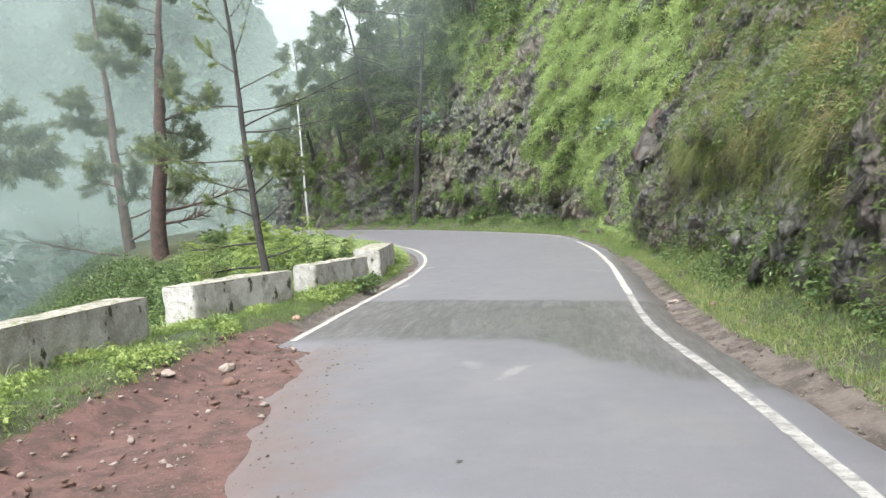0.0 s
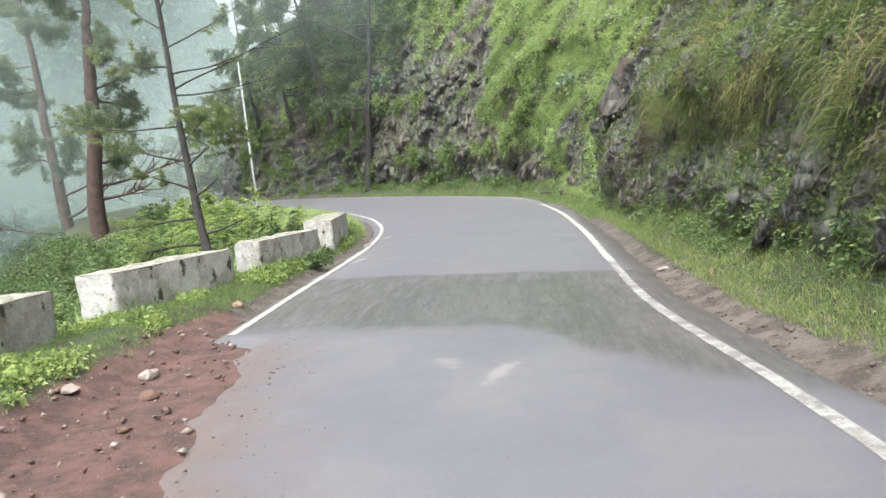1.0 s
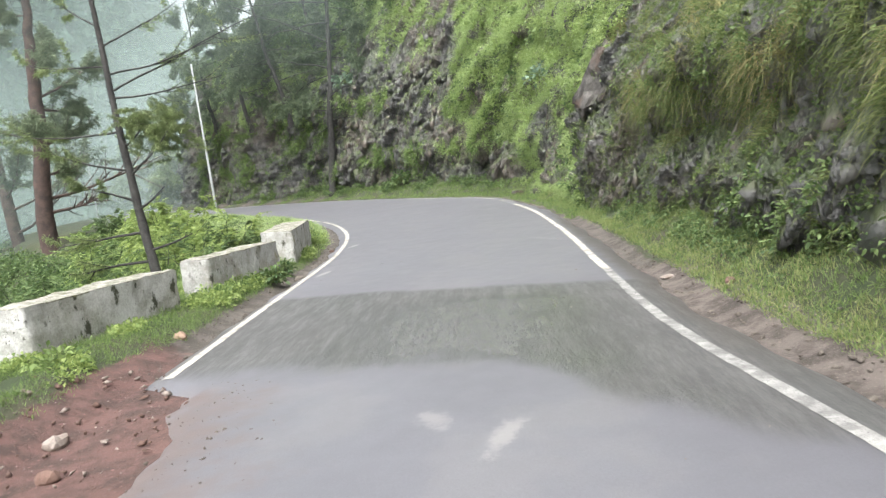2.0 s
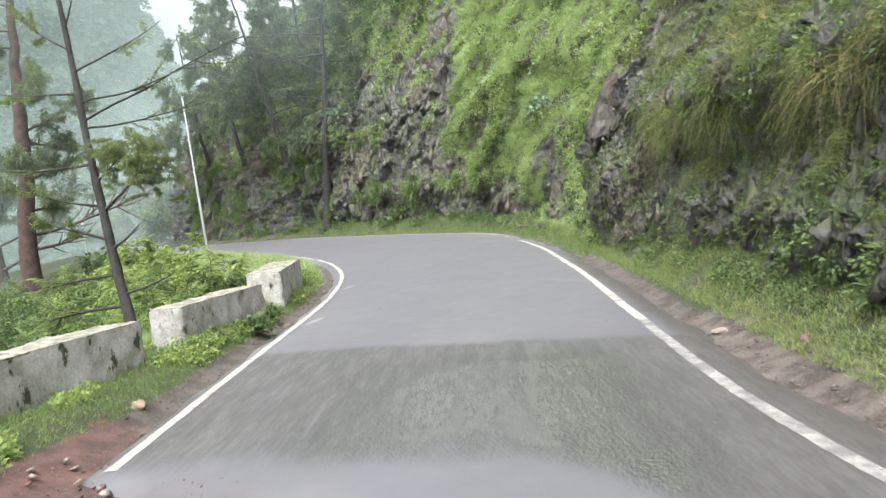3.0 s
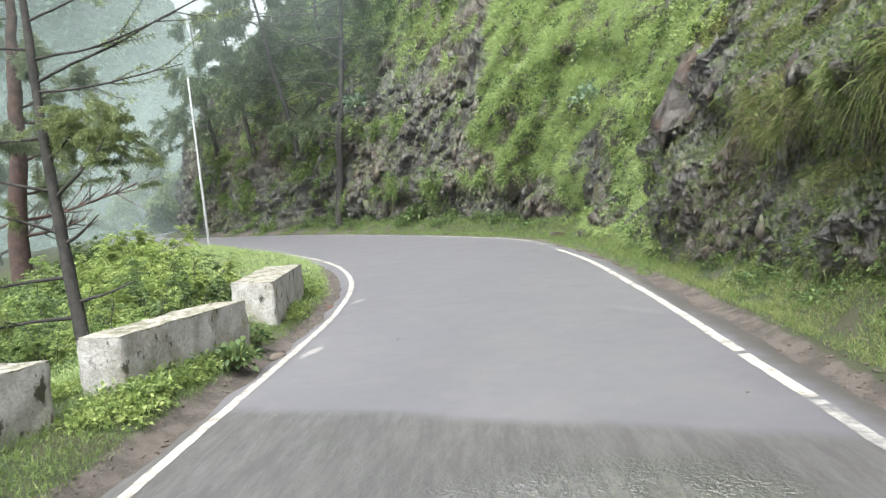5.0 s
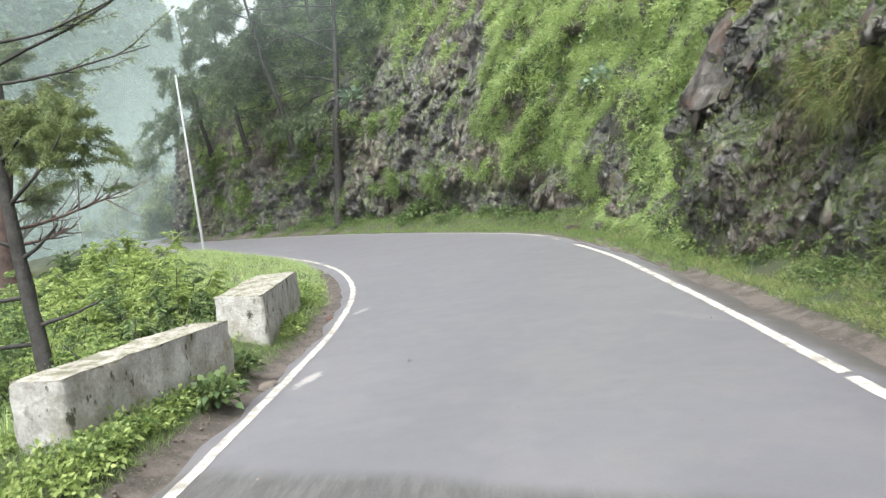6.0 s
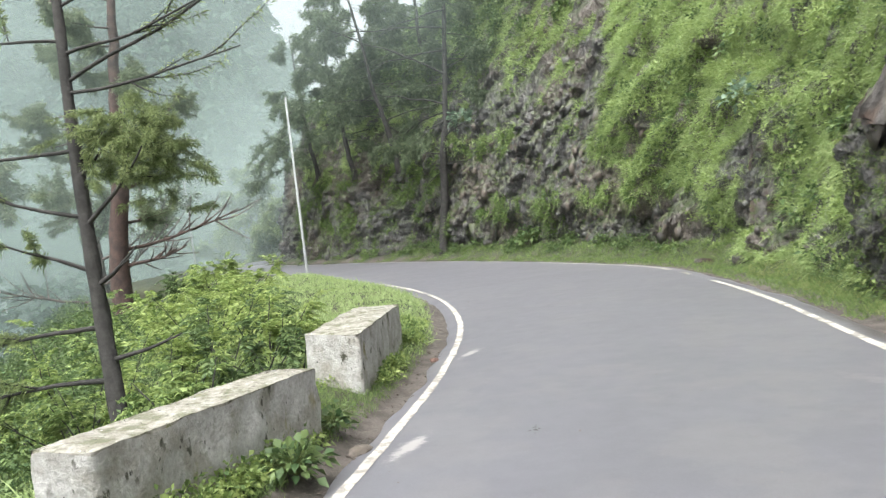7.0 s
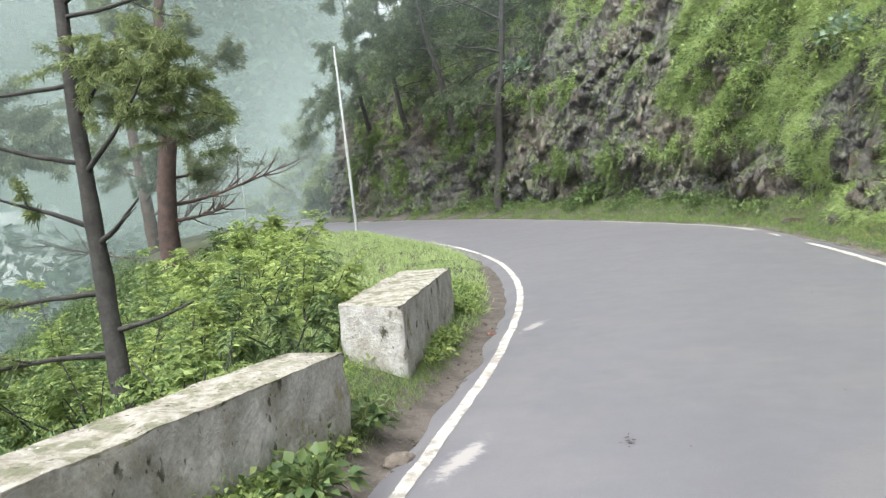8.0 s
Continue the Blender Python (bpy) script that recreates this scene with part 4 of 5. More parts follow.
parapet((-4.9, 6.3), (-4.78, 8.7), 0.5, 0.47, 0.42, "whitewashed parapet block streaked with dark mould", 1)
parapet((-4.73, 9.75), (-4.3, 12.4), 0.5, 0.41, 0.3, "whitewashed parapet block with round dark moss spots", 2, body=M_WASH_SPOTTED)
parapet((-4.2, 13.3), (-3.87, 15.75), 0.46, 0.29, 0.19, "long whitewashed parapet block with mossy patches and chipped top", 3)
parapet((-3.99, 17.3), (-4.3, 20.2), 0.66, 0.21, 0.17, "short whitewashed parapet block with black lichen on its end", 4, 0.3)

M_STONE_BROWN = mat("brown_stone", (0.145, 0.125, 0.107), (0.078, 0.067, 0.057), 6.0, 0.85, 0.8, 40)

# ---- poles ----
def pole(x, y, z, height, r, label):
    v, f = tube([(0, 0, -0.3), (0, 0, height * 0.5), (0, 0, height * 0.5 + 0.02), (0, 0, height), (0, 0, height + 0.01)], [r, r * 0.95, r * 0.75, r * 0.7, 0.001], 14)
    ob = tagged(new("utility_pole", mesh_np("utility_pole", v, f, M_STEEL, smooth=True)), label, "pole", "steel poles along the road")
    ob.location = (x, y, z)
    return ob


pole(-13.4, 40.2, -0.42, 7.4, 0.058, "slim pale galvanised steel pole at the roadside bend")
pole(-30.5, 62.0, -1.0, 7.2, 0.06, "slim pale steel pole far down the misty road")


# ---- trees ----
def limb_line(start, way, length, rise, n=9, wander=0.06):
    """A wandering line for a limb: starts out along way, then bends up (rise > 0) or down."""
    p = [np.array(start, float)]
    d = np.array(way, float) / np.linalg.norm(way)
    for k in range(n):
        d = d + np.array([0, 0, rise / n]) + rng.normal(size=3) * wander
        d /= np.linalg.norm(d)
        p.append(p[-1] + d * length / n)
    return np.array(p)


def needle_tufts(line, per_point, length, width, start=0.35, spread=0.9, droop=0.35):
    """Feathery leaves round the outer part of a limb."""
    a = int(len(line) * start)
    seg = line[a:]
    t = rng.uniform(0, len(seg) - 1.001, per_point * len(seg))
    i = t.astype(int)
    p = seg[i] + (seg[i + 1] - seg[i]) * (t - i)[:, None]
    d = unit(seg[i + 1] - seg[i])
    way = unit(d * 0.6 + rng.normal(size=(len(p), 3)) * spread + np.array([0, 0, -droop]))
    size = rng.uniform(0.5, 1.2, len(p))
    return leaves(p + rng.normal(size=p.shape) * length * 0.25, way, length * size, width * size)


def conifer(base, height, radius, lean, limbs, bark, label, bare=0.3, needle=0.3, needle_w=0.02, density=26, limb_len=3.0, low_limb=0.15, twigs=5,
            foliage=None, rise=0.35, category="tree"):
    """Trunk, limbs with twigs, and feathery foliage on the twigs."""
    thing = new("pine_tree")
    thing.location = base
    tagged(thing, label, category, "trees on the valley side")
    n = 24
    t = np.linspace(0, 1, n)
    wob = np.cumsum(rng.normal(size=(n, 2)) * 0.03, 0) * height / 12
    line = np.column_stack([lean[0] * t * height + wob[:, 0], lean[1] * t * height + wob[:, 1], t * height - 0.4])
    rad = radius * (1.0 - 0.82 * t) + radius * 0.35 * np.exp(-t * height / 0.4)
    part("trunk", mesh_np("trunk", *tube(line, rad, 14, 0.05), bark, smooth=True), thing)
    tips = []
    for k in range(limbs):
        f = low_limb + (0.98 - low_limb) * (k + rng.uniform(0, 0.8)) / limbs
        at = np.array([np.interp(f, t, line[:, c]) for c in range(3)])
        ang = rng.uniform(0, 2 * np.pi)
        ln = limb_len * (1.15 - 0.75 * f) * rng.uniform(0.6, 1.2)
        lb = limb_line(at, (np.cos(ang), np.sin(ang), rng.uniform(-0.1, 0.35)), ln, rise)
        r0 = max(0.012, radius * 0.24 * (1.1 - f))
        pieces = [tube(lb, np.linspace(r0, r0 * 0.25, len(lb)), 6)]
        for q in range(twigs):
            w = rng.integers(3, len(lb) - 1)
            d = unit(lb[w] - lb[w - 1]) + rng.normal(size=3) * 0.6
            tw = limb_line(lb[w], d, ln * rng.uniform(0.2, 0.45), rise, 6)
            pieces.append(tube(tw, np.linspace(r0 * 0.35, r0 * 0.12, len(tw)), 5))
            if f > bare:
                tips.append(needle_tufts(tw, density, needle, needle_w, 0.2))
        if f > bare:
            tips.append(needle_tufts(lb, density, needle, needle_w, 0.5))
        part("limb", mesh_np("limb", *joined(pieces), bark, smooth=True), thing)
    if tips:
        part("crown", mesh_np("crown", *joined(tips), foliage or M_NEEDLE), thing, "feathery grey-green foliage")
    return thing


def slender_tree():
    """The young tree behind the parapet: dark leaning stem, bare curved limbs, one feathery spray."""
    thing = new("slender_tree")
    thing.location = (-6.65, 16.95, -0.75)
    tagged(thing, "slender dark-barked young tree with bare curved limbs", "tree", "trees on the valley side")
    line = spline([(0.28, -0.22, -0.9), (0.06, 0, 0.5), (-0.12, 0.2, 1.4), (-0.22, 0.3, 2.4), (-0.38, 0.5, 3.6), (-0.5, 0.7, 4.9), (-0.62, 0.85, 6.2), (-0.8, 1.0, 7.6)], 30)
    part("trunk", mesh_np("trunk", *tube(line, np.linspace(0.105, 0.03, 30), 12, 0.05), M_BARK, smooth=True), thing)
    sprays = []
    limbs = [(1.75, (1, -0.2, 0.35), 0.8, 0.3, 0), (2.4, (1, -0.5, 0.6), 1.3, 0.7, 0), (3.25, (-1, 0.1, 0.05), 2.4, 0.35, 1), (3.45, (1, 0.05, -0.2), 1.2, -0.3, 2),
             (2.95, (1, -0.3, 0.4), 0.55, 0.2, 0),
             (3.9, (1, -0.2, 0.0), 2.4, 0.1, 1), (4.02, (1, -0.1, 0.32), 3.3, -0.22, 1), (4.35, (1, -0.2, 0.03), 2.4, 0.22, 1), (4.5, (-1, -0.2, 0.2), 1.5, -0.2, 1),
             (4.9, (0.9, 0.3, 0.5), 1.8, 0.5, 1), (5.3, (-0.8, 0.5, 0.5), 1.4, 0.5, 1), (5.7, (0.7, -0.4, 0.7), 1.5, 0.6, 1), (6.2, (-0.7, -0.3, 0.7), 1.2, 0.5, 1),
             (6.6, (0.6, 0.5, 0.8), 1.2, 0.4, 1), (0.95, (1, 0.1, 0.1), 0.9, 0.3, 0), (0.75, (-1, -0.2, 0.05), 1.5, 0.0, 1), (1.3, (-1, -0.4, 0.15), 1.6, -0.1, 1), (2.5, (-1, -0.3, 0.2), 1.5, 0.0, 1), (1.9, (-0.9, -0.3, 0.35), 1.0, 0.2, 1)]
    for z, way, ln, rise, leafy in limbs:
        at = np.array([np.interp(z, line[:, 2], line[:, c]) for c in range(3)])
        lb = limb_line(at, way, ln, rise, 10, 0.05)
        r0 = 0.033 * (1.1 - z / 10)
        limb = part("limb", mesh_np("limb", *tube(lb, np.linspace(r0, r0 * 0.3, len(lb)), 6), M_BARK, smooth=True), thing)
        for q in range(4 if leafy else 1):
            w = rng.integers(4, len(lb) - 1)
            tw = limb_line(lb[w], unit(lb[w] - lb[w - 1]) + rng.normal(size=3) * 0.5, ln * rng.uniform(0.25, 0.45), 0.3, 6)
            part("twig", mesh_np("twig", *tube(tw, np.linspace(r0 * 0.4, r0 * 0.15, len(tw)), 5), M_BARK, smooth=True), limb)
            if leafy:
                sprays.append(needle_tufts(tw, 50 if leafy == 2 else 34 if way[0] < 0 else 10, 0.09, 0.012, 0.2, 0.55, 0.15))
        if leafy == 2:
            for q in range(95):
                w = rng.integers(2, len(lb))
                fan = unit(np.array([0.8, -0.2, 0]) * rng.uniform(-0.5, 1.0) + rng.normal(size=3) * np.array([0.7, 0.7, 0.25]))
                tw = limb_line(lb[w] + rng.normal(size=3) * np.array([0.2, 0.2, 0.24]), fan, rng.uniform(0.2, 0.5), -0.2, 6)
                part("twig", mesh_np("twig", *tube(tw, np.linspace(0.006, 0.002, len(tw)), 4), M_BARK, smooth=True), limb)
                sprays.append(needle_tufts(tw, 30, 0.07, 0.009, 0.05, 0.6, 0.12))
    part("crown", mesh_np("crown", *joined(sprays), M_SPRAY), thing, "feathery green leaf sprays")


slender_tree()
conifer((-22.4, 40.7, -2.2), 19, 0.5, (0.06, 0.02), 16, M_BARK_RED, "tall pine with reddish-brown trunk beside the drop", bare=0.25, limb_len=5.0, low_limb=0.16, needle=0.3, needle_w=0.03, density=28, twigs=14)
conifer((-29.5, 49.5, -4.0), 21, 0.45, (-0.05, 0.02), 16, M_BARK_RED, "tall leaning pine with reddish trunk standing down the slope", bare=0.2, limb_len=6.5, low_limb=0.14, needle=0.34, needle_w=0.034, density=30, twigs=15)
conifer((-38.9, 44.7, -9.0), 24, 0.4, (0.0, 0.0), 20, M_BARK_RED, "tall dark pine lower down the valley slope", bare=0.1, limb_len=9.0, low_limb=0.5, needle=0.45, needle_w=0.06, density=30, twigs=16, rise=0.1)

# trees rooted in and above the cliff at the bend
for x, y, z, hh, lean, lab in ((-8.15, 42.75, -0.4, 16, (0.12, 0.06), "dark-trunked tree growing against the cliff"), (-10.2, 45.2, 4.0, 10, (-0.14, -0.06), "drooping grey-green tree on the cliff face"),
                               (-13.4, 48.7, 4.2, 9, (-0.1, -0.06), "feathery tree on the end of the cliff"), (-16.6, 52.2, 4.0, 9, (-0.1, -0.04), "feathery tree above the bend"),
                               (-9.0, 48.0, 8.0, 8, (0.0, 0.0), "thin tree on the cliff top against the sky"), (-12.5, 51.5, 7.5, 8, (0.0, 0.0), "slim tree on the cliff top above the bend"),
                               (-4.6, 50.2, 11.6, 6, (-0.03, -0.03), "small feathery tree on the grassy brow"), (-6.6, 55.6, 13.2, 6.5, (0.0, -0.03), "small feathery tree on the brow of the hill")):
    tree = conifer((x, y, z), hh, 0.2 if hh > 11 else 0.14, lean, 24, M_BARK, lab, bare=0.36 if hh > 11 else 0.1, limb_len=3.8, low_limb=0.12 if hh > 11 else 0.2, needle=0.24, needle_w=0.042, density=22 if hh > 11 else 13, twigs=11, rise=-0.5, foliage=M_NEEDLE_DARK)
    if hh > 11:  # long dead limbs reach out from the trunk over the road
        for k, (up, long, dip) in enumerate(((6.6, 3.2, 0.3), (7.9, 4.6, 0.55), (8.9, 3.4, -0.1), (9.9, 4.8, 0.1), (10.7, 3.0, -0.25), (11.5, 4.2, 0.2))):
            s = np.linspace(0, 1, 12)
            wave = np.array([[noise.noise(Vector((q * 3.5, k * 7.1, c * 5.0))) for c in range(3)] for q in s]) * 0.3 * s[:, None]
            way = np.array([-0.92, -0.3 - 0.12 * (k % 3), dip - 0.1])
            limb = np.array([lean[0] * up, lean[1] * up, up]) + s[:, None] * way * long + UP_V * (0.5 * s * (1 - s))[:, None] + wave
            pieces = [tube(limb, np.linspace(0.05, 0.014, 12), 6)]
            for q in (5, 8):
                fork = limb[q] + np.linspace(0, 1, 6)[:, None] * np.array([-0.7, 0.2 - 0.1 * q, 0.35 if (q + k) % 2 else -0.3]) * (0.35 * long)
                pieces.append(tube(fork, np.linspace(0.018, 0.007, 6), 5))
            part("limb", mesh_np("limb", *joined(pieces), M_BARK, smooth=True), tree, "bare dead limb")
# a paler broad tree far down the road, half lost in mist
conifer((-28.5, 68.0, -2.0), 9.5, 0.16, (0.01, 0.0), 26, M_BARK, "pale broad tree standing in the mist", foliage=M_SPRAY, bare=0.1, limb_len=4.0, low_limb=0.12, needle=0.4, needle_w=0.14, density=24, twigs=11, rise=0.25)


# ---- shrubs with compound leaves ----
def shrub(x, y, size, label, seed, material=None, fronds=70, leaflet=0.09):
    thing = new("shrub")
    z = ground_z(np.array([[x, y]]))[0]
    thing.location = (x, y, z)
    tagged(thing, label, "shrub", "shrubs behind the parapets")
    stems, tips = [], []
    for k in range(9):
        ang = rng.uniform(0, 2 * np.pi)
        ln = size * rng.uniform(0.55, 1.4)
        st = limb_line((rng.normal() * 0.12, rng.normal() * 0.12, -0.1), (np.cos(ang) * 0.7, np.sin(ang) * 0.7, 1.0), ln, -0.1, 8, 0.08)
        stems.append(tube(st, np.linspace(0.014, 0.004, len(st)), 5))
        tips.append(st)
    root, way, size_l = [], [], []
    for k in range(fronds):
        st = tips[rng.integers(len(tips))]
        w = rng.integers(3, len(st))
        d = unit(unit(st[w] - np.array([0, 0, size * 0.3])) + rng.normal(size=3) * 0.55)
        fl = size * rng.uniform(0.2, 0.5)
        m = 12
        tt = np.linspace(0.15, 1, m)
        axis_p = st[w] + d * fl * tt[:, None] + np.array([0, 0, -0.45]) * fl * (tt ** 2)[:, None]
        sd = unit(np.cross(d, np.array([0, 0, 1.0])))
        for s in (-1, 1):
            root.append(axis_p)
            way.append(unit(np.repeat((sd * s + d * 0.45 + np.array([0, 0, -0.15]))[None], m, 0) + rng.normal(size=(m, 3)) * 0.15))
            size_l.append(np.full(m, leaflet) * (1.1 - 0.5 * np.abs(tt - 0.45)))
    size_l = np.concatenate(size_l)
    part("stem", mesh_np("stem", *joined(stems), M_BARK, smooth=True), thing)
    part("foliage", mesh_np("foliage", *leaves(np.concatenate(root), np.concatenate(way), size_l * 1.3, size_l * 0.5), material or M_LEAF), thing)
    return thing


SHRUBS = [(-6.0, 19.5, 1.0), (-7.2, 20.5, 1.2), (-8.3, 18.5, 1.5), (-6.8, 22.0, 0.75), (-8.5, 22.5, 1.5), (-9.8, 20.5, 1.4), (-5.5, 16.4, 0.6), (-7.6, 15.4, 1.2), (-7.3, 17.2, 1.0),
          (-8.6, 16.6, 1.5), (-9.6, 25.5, 1.3), (-11.5, 24.0, 1.6), (-11.0, 28.0, 1.3), (-13.2, 28.0, 1.2), 
          (-13.0, 32.0, 1.2), (-15.5, 32.0, 1.2), (-6.9, 18.6, 0.9), (-5.4, 18.0, 0.7), (-9.2, 14.4, 1.5), (-10.2, 17.8, 1.8), (-14.8, 36.5, 0.8),
          (-17.5, 37.0, 1.2), (-12.0, 20.5, 1.6), (-10.8, 15.0, 1.5), (-6.9, 11.8, 0.85), (-7.6, 13.2, 1.0), (-19.0, 42.5, 0.8), (-5.15, 12.7, 0.42), (-5.3, 9.42, 0.4)]
for k, (x, y, s) in enumerate(SHRUBS):
    shrub(x, y, s, "leafy green shrub with compound leaves" if s > 0.8 else "small bright green bush at the parapet", k, ((M_LEAF_BRIGHT, M_LEAF_DARK, M_LEAF_BRIGHT, None) if y > 18.3 else (None, M_LEAF_DARK))[k % (4 if y > 18.3 else 2)], int(60 + 80 * s), 0.066 + 0.02 * (y > 22))

# ---- verges: grass, weeds, stones ----
def on_ground(n, lo, hi, y0, y1, side, dens=None):
    """n random places on a strip lo to hi metres out from an edge line."""
    s = rng.uniform(y0, y1, n)
    d = rng.uniform(lo, hi, n)
    if dens is not None:
        keep = np.array([noise.noise(Vector((a * 0.9, b * 2.0, side))) for a, b in zip(s, d)]) > dens
        s, d = s[keep], d[keep]
    line = RIGHT if side > 0 else LEFT
    base = np.stack([np.interp(s, ARC, line[:, k]) for k in (0, 1)], 1)
    ac = np.stack([np.interp(s, ARC, ACROSS[:, k]) for k in (0, 1)], 1)
    xy = base + ac * d[:, None] * side
    return np.column_stack([xy, ground_z(xy)]), s, d


UP = np.array([0, 0, 1.0])


def verge(n, lo, hi, y0, y1, side, length, width, per, material, label, dens=None):
    p, s, d = on_ground(n, lo, hi, y0, y1, side, dens)
    if side < 0:  # the red soil patch stays bare
        keep = d > 0.46 + (0.12 + 0.3 * rng.random(len(d))) * (1 - sstep(s, 9.3, 10.8))
        p = p[keep]
    stuff("verge_grass", tufts(p, np.zeros_like(p), per, length, width, 0.4, 0.4, 1.0, levels=3), material, label, "grass")


verge(12000, 0.46, 1.9, 4, 23, -1, 0.085, 0.006, 7, M_GRASS, "short green grass between the road and the parapets", -0.6)
verge(7000, 0.72, 1.9, 2, 24, 1, 0.12, 0.007, 6, M_GRASS, "grass along the foot of the cliff", -0.45)
verge(9000, 0.74, 1.75, 2, 26, 1, 0.1, 0.007, 6, M_GRASS_PALE, "short yellow-green grass beside the gravel strip", -0.3)
verge(9000, 0.5, 1.7, 20, 60, 1, 0.15, 0.01, 7, M_GRASS, "bright grass verge below the cliff at the bend")
verge(8000, 0.45, 6.5, 21, 45, -1, 0.2, 0.011, 7, M_GRASS_LUSH, "grass and weeds inside the bend")
verge(4500, 1.7, 8.0, 6, 24, -1, 0.32, 0.014, 7, M_GRASS_LUSH, "tall weeds behind the parapets")
p, s, d = on_ground(3000, 0.55, 1.8, 5, 24, -1, 0.14)
p = p[d > 0.46 + (0.15 + 0.3 * rng.random(len(d))) * (1 - sstep(s, 9.3, 10.8))]
stuff("weeds", clumps(p + UP * 0.03, np.zeros_like(p) + UP * 0.6, 18, 0.13, 0.058, 0.034, 0.6), M_LEAF_BRIGHT, "low broad-leaved weeds creeping over the verge", "weeds")
p, s, d = on_ground(260, 0.6, 0.95, 13, 23.5, -1, 0.16)
stuff("weeds", clumps(p + UP * 0.06, np.zeros_like(p) + UP * 0.8, 30, 0.12, 0.058, 0.033, 1.0), M_LEAF, "lush leafy weeds along the foot of the parapets", "weeds")
p, s, d = on_ground(1500, 1.1, 1.9, 2, 24, 1, 0.02)
stuff("weeds", clumps(p + UP * 0.05, np.zeros_like(p) + UP * 0.6, 16, 0.12, 0.05, 0.032), M_LEAF_DARK, "low leafy weeds below the cliff", "weeds")
p, s, d = on_ground(3600, 1.8, 16, 6, 50, -1, 0.05)
p = p[d > np.interp(s, [9, 10, 13, 14, 18, 21, 36, 42], [2.95, 2.7, 2.6, 1.9, 2.2, 3.7, 3.4, 3.2])]
stuff("undergrowth", clumps(p + UP * 0.15, np.zeros_like(p) + UP * 0.6, 40, 0.42, 0.075, 0.038), M_LEAF, "dense green undergrowth on the valley slope", "undergrowth")


p, s, d = on_ground(3600, 2.2, 16, 4, 44, -1, -0.35)
p = p[d > np.interp(s, [9, 10, 13, 14, 18, 21, 36, 42], [2.95, 2.7, 2.6, 2.2, 2.4, 3.7, 3.4, 3.2])]
stuff("undergrowth", clumps(p + UP * 0.12, np.zeros_like(p) + UP * 0.6, 44, 0.4, 0.075, 0.03), M_LEAF_DARK, "dark ferny undergrowth on the valley slope", "undergrowth")

p, s, d = on_ground(520, 1.15, 2.1, 30, 50, 1, 0.08)
stuff("weeds", clumps(p + UP * 0.1, np.zeros_like(p) + UP * 0.6, 40, 0.3, 0.1, 0.05), M_LEAF_DARK, "dark leafy weeds at the foot of the far cliff", "weeds")
p, s, d = on_ground(1500, 3.0, 22, 30, 72, 1)
stuff("undergrowth", clumps(p + UP * 0.4, np.zeros_like(p) + UP * 0.5, 30, 0.7, 0.2, 0.11), M_LEAF_DARK, "bushes on the hill above the cliff", "undergrowth")


def stone(x, y, size, material, label, seed, flat_z=0.6):
    bm = bmesh.new()
    bmesh.ops.create_icosphere(bm, subdivisions=2, radius=1)
    for v in bm.verts:
        q = v.co * 1.0
        dist, pts = noise.voronoi(q * 1.1 + Vector((seed * 5.3, seed, 0)))
        v.co = q * (0.75 + 0.35 * noise.noise(pts[0] * 3) + 0.15 * noise.noise(q * 2.5 + Vector((seed, 0, 0))))
        v.co.z *= flat_z
    bmesh.ops.scale(bm, vec=(size, size * 0.75, size), verts=bm.verts)
    me = bpy.data.meshes.new("stone")
    bm.to_mesh(me)
    bm.free()
    me.materials.append(material)
    ob = new("stone", me)
    ob.location = (x, y, ground_z(np.array([[x, y]]))[0] + size * flat_z * 0.3)
    ob.rotation_euler.z = seed * 1.7
    return tagged(ob, label, "stone", "loose stones on the verges")


stone(-3.36, 7.65, 0.14, M_STONE, "pale angular stone lying on red soil", 1)
stone(-3.02, 6.98, 0.1, M_STONE_RED, "red-brown stone lying on red soil", 2)
stone(-3.62, 6.92, 0.13, M_STONE, "flat pale stone lying in the grass edge", 3, 0.35)
stone(-3.51, 15.6, 0.14, M_STONE_BROWN, "brown stone beside the white edge line", 4)
stone(-3.7, 10.78, 0.13, M_STONE_TAN, "pinkish stone half sunk in the verge", 5)
stone(-3.75, 19.6, 0.08, M_STONE_RED, "small dark stone beside the edge line", 6)
stone(1.66, 11.3, 0.12, M_STONE, "pale broken kerb stone at the road's edge", 7, 0.35)
stone(0.95, 28.5, 0.36, M_ROCK_PALE, "grey boulder at the grassy foot of the slope", 11, 0.6)
stone(1.42, 27.2, 0.3, M_ROCK_PALE, "grey boulder sunk in grass at the slope's foot", 12, 0.7)
stone(2.0, 10.2, 0.1, M_STONE_RED, "dark stone in the grass verge", 8)


p, s, d = on_ground(230, -0.9, 0.9, 2, 9.3, -1)
stuff("gravel", pebbles(p + UP * 0.03, 0.008, 0.05), M_STONE, "scattered pale stones on red soil", "gravel")
p, s, d = on_ground(900, -1.9, -0.5, 1, 8.7, -1)
p[:, 2] = road_z(p[:, 1]) + 0.012
stuff("gravel", pebbles(p, 0.004, 0.02), M_STONE_BROWN, "fine grit strewn over the broken edge of the asphalt", "gravel")
p, s, d = on_ground(420, -0.5, 1.1, 2, 9.4, -1)
stuff("gravel", pebbles(p + UP * 0.02, 0.01, 0.045), M_STONE_RED, "red-brown clods and grit on the soil", "gravel")
p, s, d = on_ground(1100, 0.36, 1.15, 1, 14, 1)
stuff("gravel", pebbles(p + UP * 0.008, 0.006, 0.04), M_STONE_BROWN, "loose grey gravel beside the road", "gravel")
p, s, d = on_ground(500, 0.2, 0.5, 9, 24, -1)
